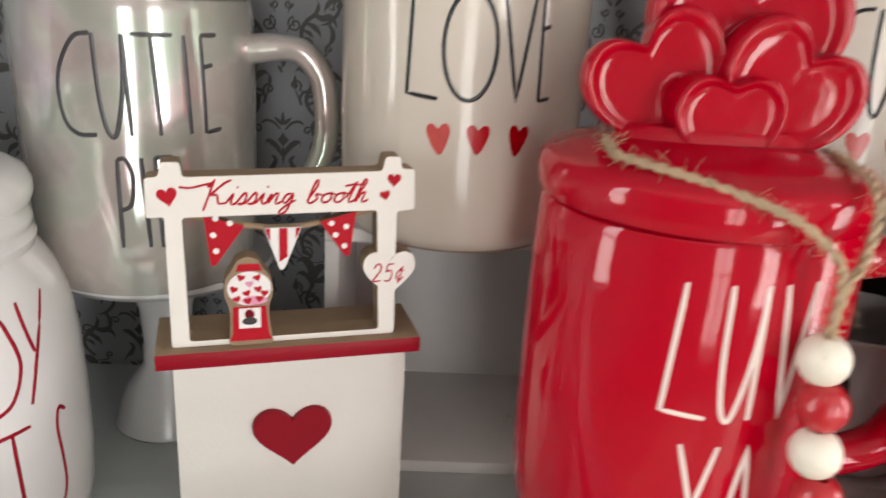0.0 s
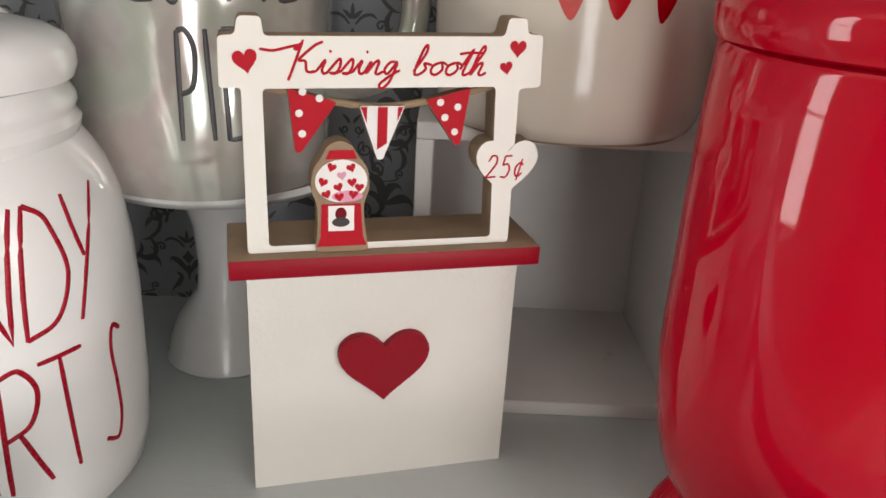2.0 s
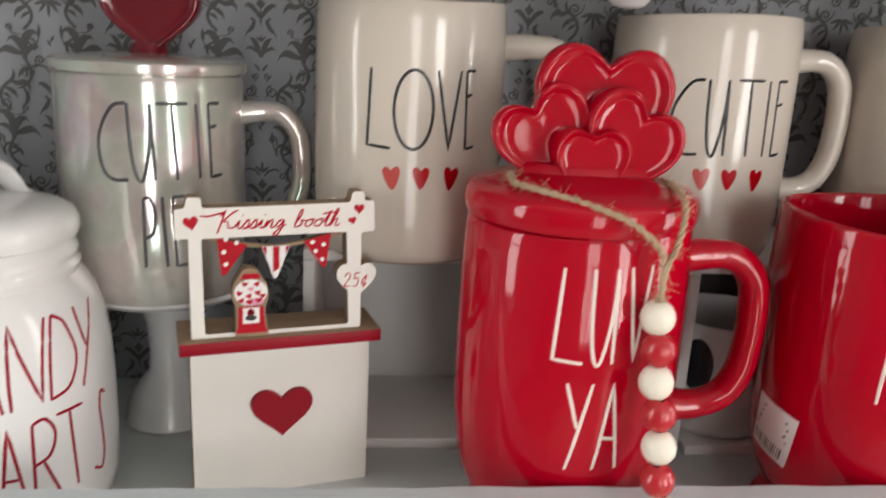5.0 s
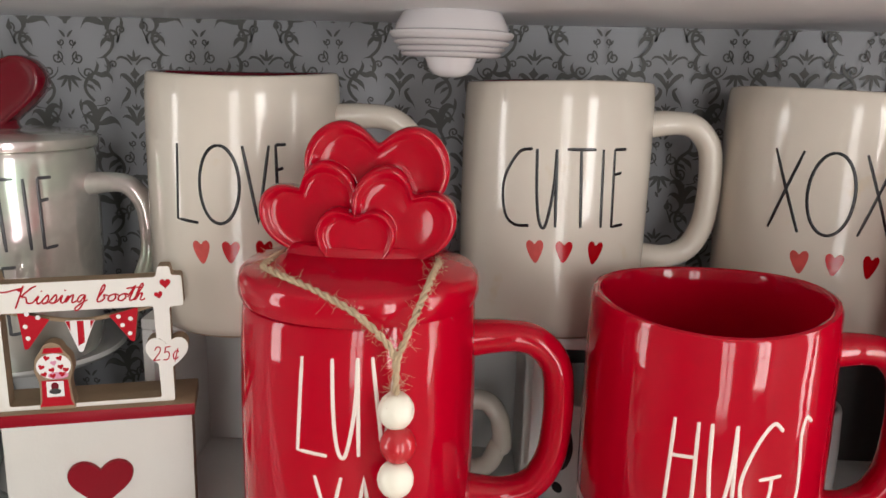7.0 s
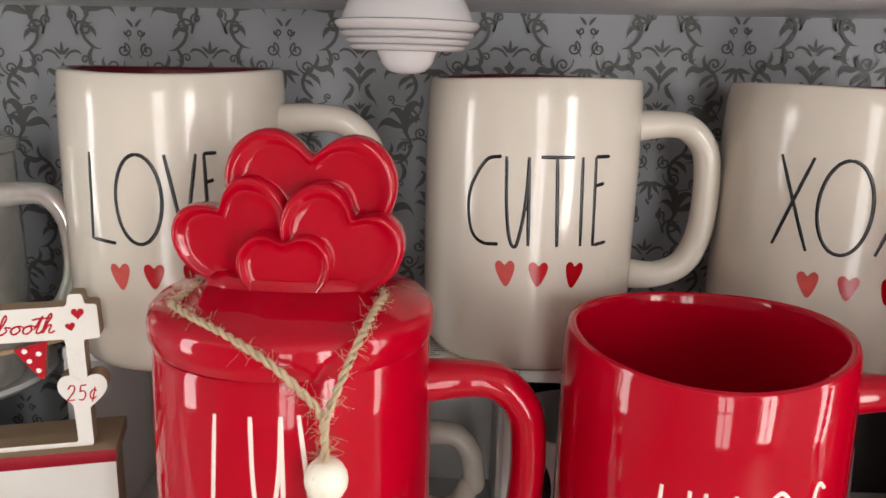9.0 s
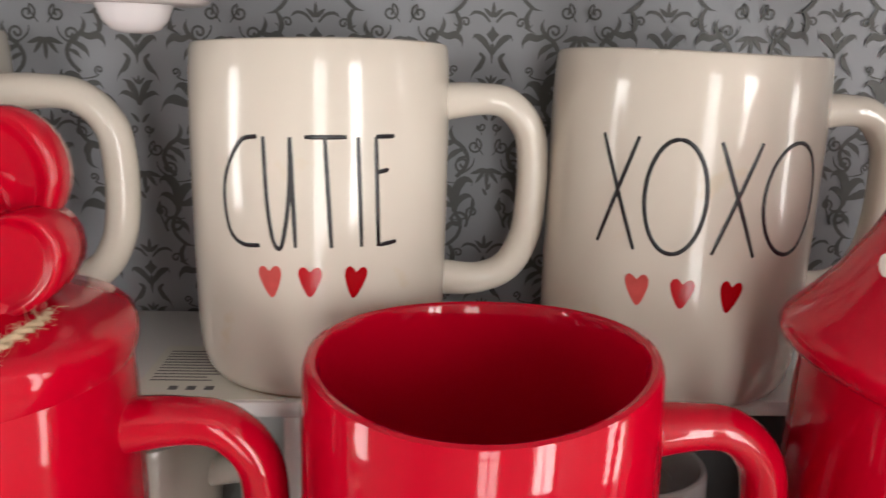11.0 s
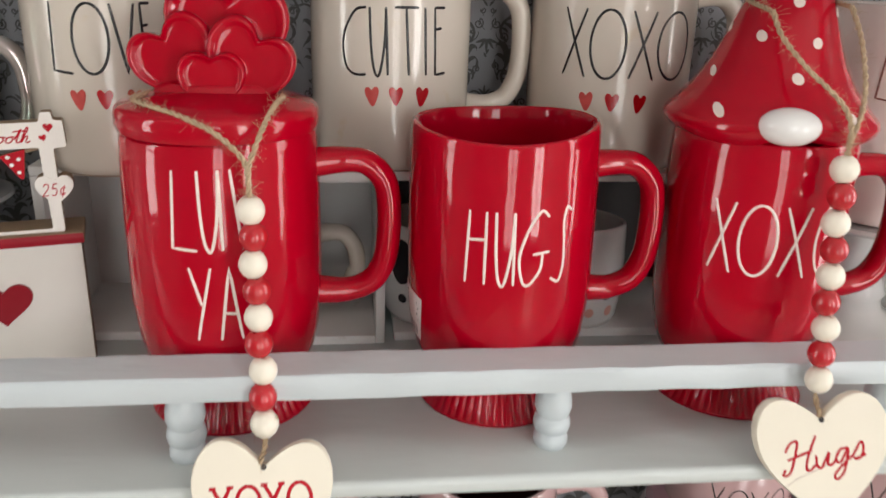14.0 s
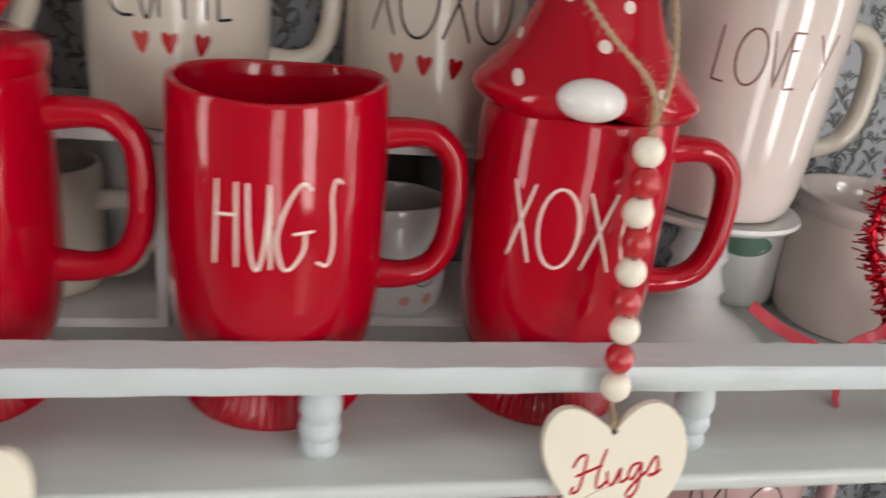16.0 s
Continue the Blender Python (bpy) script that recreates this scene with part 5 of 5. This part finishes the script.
green_bend = cup(green_mug, SMALL, 0.003, WHITE_GLAZE, WHITE_GLAZE, 0.4, 0.0003)
part("painted_band", decal(oval(-0.016, 0.045, 0.040, 0.016, 28)[:-1], round_map(radius_of(SMALL), green_bend), 0.0002), GREEN, green_mug, "green painted leaf band")
tin = thing("tinsel_heart", 0.5510, 0.2150, SHELF, "red metallic tinsel heart wreath leaning by the pot", "decoration")
rnd = random.Random(9)
hl = heart_line(0.0880, 0.0980, 90, 0.0, 0.0650, -10, 1.15)
part("wire_core", tube([(x, 0.018 * (z / 0.12), z) for x, z in hl] + [(hl[0][0], 0.018 * (hl[0][1] / 0.12), hl[0][1])], 0.0018, 8), TINSEL, tin)
bm = bmesh.new()
for _ in range(2600):
    x, z = rnd.choice(hl)
    p = Vector((x, 0.018 * (z / 0.12), z)) + Vector((rnd.gauss(0, 0.0015), rnd.gauss(0, 0.0015), rnd.gauss(0, 0.0015)))
    d = Vector((rnd.gauss(0, 1), rnd.gauss(0, 1), rnd.gauss(0, 1))).normalized()
    s = d.orthogonal().normalized() * 0.00055
    ln = rnd.uniform(0.004, 0.0085)
    a, b, c, e = (bm.verts.new(q) for q in (p + s, p - s, p - s + d * ln, p + s + d * ln))
    bm.faces.new((a, b, c, e))
tagged(part("tinsel", bm, TINSEL, tin, "shredded red foil strips", None), "", "", "", "stuff")


def ribbon_band(ob, pts, w):
    line = [Vector(p) for p in smooth_line(pts, 6)]
    bm = bmesh.new()
    rows = []
    for i, p in enumerate(line):
        t = (line[min(i + 1, len(line) - 1)] - line[max(i - 1, 0)]).normalized()
        u = t.cross(Vector((0.2, -0.9, 0.35 + 0.2 * math.sin(i)))).normalized()
        v = t.cross(u).normalized() * 0.0002
        rows.append([bm.verts.new(q) for q in (p + u * w / 2 + v, p - u * w / 2 + v, p - u * w / 2 - v, p + u * w / 2 - v)])
    for a, b in zip(rows, rows[1:]):
        for k in range(4):
            bm.faces.new((a[k], a[(k + 1) % 4], b[(k + 1) % 4], b[k]))
    bm.faces.new(rows[0])
    bm.faces.new(rows[-1])
    part("ribbon_tail", bm, RIBBON, ob, "creased satin tail")


bow = thing("ribbon", 0.4970, 0.2180, SHELF, "creased red satin ribbon tied to the tinsel heart", "ribbon")
ribbon_band(bow, [(-0.040, 0.016, 0.038), (-0.028, 0.010, 0.030), (-0.010, 0.002, 0.022), (0.004, 0.0, 0.018), (0.014, 0.0, 0.022)], 0.007)
ribbon_band(bow, [(0.002, -0.001, 0.017), (0.012, -0.004, 0.026), (0.026, -0.004, 0.033), (0.040, 0.0, 0.038), (0.055, 0.0, 0.036)], 0.007)
ribbon_band(bow, [(0.006, 0.0, 0.019), (0.002, -0.010, 0.010), (-0.004, -0.020, 0.003), (-0.006, -0.024, 0.0012)], 0.006)

# ---- mugs inside the risers ----
cow = thing("mug", 0.1890, 0.3130, SHELF + 0.0055, "small white cow-face mug with black spots", "mug")
cow_bend = cup(cow, [(r * 1.06, z * 0.92) for r, z in SMALL], 0.003, WHITE_GLAZE, WHITE_GLAZE, 0.8, 0.0003)
cp = round_map(lambda z: radius_of(SMALL)(z / 0.92) * 1.06, cow_bend)
part("black_patch", decal(oval(-0.024, 0.041, 0.016, 0.028, 24)[:-1], cp, 0.0002), BLACK_INK, cow, "black painted patch")
part("black_patch", decal(oval(-0.023, 0.018, 0.0060, 0.0060, 16)[:-1], cp, 0.0002), BLACK_INK, cow, "black nostril spot")
fit_handle(cow, 0.032, 0.050, 0.048, 0.018, 0.0035, WHITE_GLAZE, 20)
lash = thing("mug", 0.2750, 0.3040, SHELF + 0.0055, "small white face mug with lashes and pink cheeks", "mug")
lash_bend = cup(lash, [(r * 0.98, z * 0.92) for r, z in SMALL], 0.003, WHITE_GLAZE, WHITE_GLAZE, 1.9, 0.0012)
lp = round_map(lambda z: radius_of(SMALL)(z / 0.92) * 0.98, lash_bend)
lettering([curve((0.009, 0.0218), (0.015, 0.0198), (0.021, 0.0218))] + [straight((0.015 + 0.0025 * k, 0.0205 + 0.0003 * abs(k)), (0.015 + 0.0036 * k, 0.0245)) for k in (-2, -1, 0, 1, 2)], lp, BLACK_INK, lash, "thin black closed eye", 0.0003, 0.0001, "painted_lashes")
part("cheek", decal(oval(0.0175, 0.0120, 0.0066, 0.0070, 18)[:-1], lp, 0.0002), BLUSH, lash, "pink cheek spot")
part("cheek", decal(oval(0.0035, 0.0122, 0.0060, 0.0060, 18)[:-1], lp, 0.0002), BLUSH, lash, "pink cheek spot")
fit_handle(lash, 0.0295, 0.0480, 0.046, 0.016, 0.0035, WHITE_GLAZE, 40)
pale = thing("mug", 0.0915, 0.3200, SHELF + 0.0055, "pale cream mug stored inside the riser", "mug")
cup(pale, [(r * 0.62, z * 0.60) for r, z in MUG], 0.003, CREAM, CREAM, 0.3, 0.0003)
fit_handle(pale, 0.0270, 0.0505, 0.0500, 0.0110, 0.0048, CREAM, -6)

# ---- hanging finial under the upper shelf ----
fin = thing("hanging_finial", 0.1095, 0.2845, 0.2515, "white ribbed ceramic finial fixed under the upper shelf", "fixture")
part("dome", lathe([(0, 0), (0.0205, 0), (0.0218, -0.0020), (0.0236, -0.0058), (0.0242, -0.0078), (0, -0.0078)], 72), LAMP_WHITE, fin, "smooth white dome", 35)
for r, z, h in ((0.0266, -0.0079, 0.0036), (0.0248, -0.0116, 0.0024), (0.0232, -0.0141, 0.0022), (0.0216, -0.0164, 0.0022)):
    part("rib", lathe([(0, z), (r - 0.0022, z), (r - 0.0004, z - 0.0005), (r, z - h * 0.4), (r - 0.0010, z - h * 0.8), (r - 0.0024, z - h), (0, z - h)], 72), LAMP_WHITE, fin, "rounded white rib", 35)
part("tip", lathe([(0, -0.0187), (0.0112, -0.0187), (0.0104, -0.0206), (0.0094, -0.0232), (0.0070, -0.0258), (0.0040, -0.0268), (0, -0.0270)], 48), LAMP_WHITE, fin, "rounded white tip", 60)

# ---- lower shelf ----
LOW = -0.222
low_group = "pink mugs on the lower shelf"


def taller(profile, rise):
    """The same vessel with its wall lengthened by rise."""
    return [(r, z if z < 0.005 else z + rise) for r, z in profile]


def pink_mug(x, y, text, z0, z1, label, glaze, rise=0.036, scale=1.0):
    ob = thing("pink_mug", x, y, LOW, label, "mug", low_group)
    prof = taller([(r * scale, z) for r, z in MUG], rise)
    bend = cup(ob, prof, 0.0036, glaze, BROWN_GLAZE, x * 20, 0.0006)
    fit_handle(ob, 0.0437 * scale, 0.0760 * scale, 0.0955 + rise, 0.0310 + rise, 0.0052, glaze)
    lettering(spaced(text, 0.044 * scale, z0 + rise, z1 + rise), round_map(radius_of(prof), bend), BLACK_INK, ob, "thin black letters", 0.00055, 0.00022)
    return ob


pink_mug(0.2220, 0.2690, (("S", -50, -38.5), ("U", -34.5, -21.6), ("G", -19.1, -2.4), ("A", -0.8, 14.2), ("R", 17.6, 28.7)), 0.0710, 0.1040, "pale pink glazed mug lettered SUGAR", PINK_GLAZE)
pink_mug(0.0620, 0.2640, (("M", -42.8, -13), ("O", -9.2, 16.7), ("M", 21.7, 46.2)), 0.0660, 0.0972, "pale pink glazed mug lettered MOM", PINK_GLAZE, 0.044)
jar = thing("pink_jar", -0.0680, 0.2600, LOW, "glossy pink jar with a ringed neck", "jar", low_group)
cup(jar, taller([(0.048, 0), (0.053, 0.004), (0.056, 0.02), (0.056, 0.07), (0.052, 0.092), (0.046, 0.104), (0.0435, 0.110), (0.0450, 0.1135), (0.0430, 0.117), (0.0445, 0.1205), (0.0425, 0.124), (0.0435, 0.1275), (0.0415, 0.131), (0.0410, 0.136)], 0.036), 0.004, PINK_BRIGHT, BROWN_GLAZE, 0.7, 0.0003)
snow = thing("pink_canister", 0.3920, 0.2850, LOW, "pink snowman-shaped canister lettered XOXO with a glittered collar", "canister", low_group)
SNOWMAN = taller([(0.040, 0), (0.048, 0.006), (0.054, 0.03), (0.052, 0.050), (0.046, 0.062), (0.0405, 0.069), (0.0400, 0.080), (0.0395, 0.1150)], 0.036)
snow_bend = cup(snow, SNOWMAN, 0.004, PINK_GLAZE, BROWN_GLAZE, 0.2, 0.0012)
part("collar", lathe(taller([(0.046, 0.0490), (0.0515, 0.0510), (0.0520, 0.0585), (0.0485, 0.0660), (0.0408, 0.0695)], 0.036), 72), PINK_BRIGHT, snow, "glossy pink glittered collar")
part("snow_cap", lathe(taller([(0.050, 0.022), (0.0565, 0.026), (0.0575, 0.040), (0.0545, 0.0500), (0.0470, 0.0530)], 0.036), 72, wobble(2, 0.003, 0.096)), SNOW, snow, "white glittered snow")
lettering(spaced((("X", -43.6, -30.8), ("O", -28, -9), ("X", -8.6, 9.2), ("O", 11.9, 30)), 0.0398, 0.1122, 0.1366), round_map(radius_of(SNOWMAN), snow_bend), BLACK_INK, snow, "thin black letters XOXO", 0.0005, 0.0002)
big = pink_mug(0.5000, 0.2780, (("M", -54, -25), ("O", -16, 12)), 0.0700, 0.1120, "large pale pink glazed mug with black letters", PINK_GLAZE, 0.040, 1.12)
lettering(spaced((("S", -58, -46), ("A", -42, -24)), 0.0492, 0.0700, 0.1010), round_map(lambda z: 0.0493, wobble(10.0, 0.0006, 0.152)), BLACK_INK, big, "thin black letters", 0.0005, 0.0002)
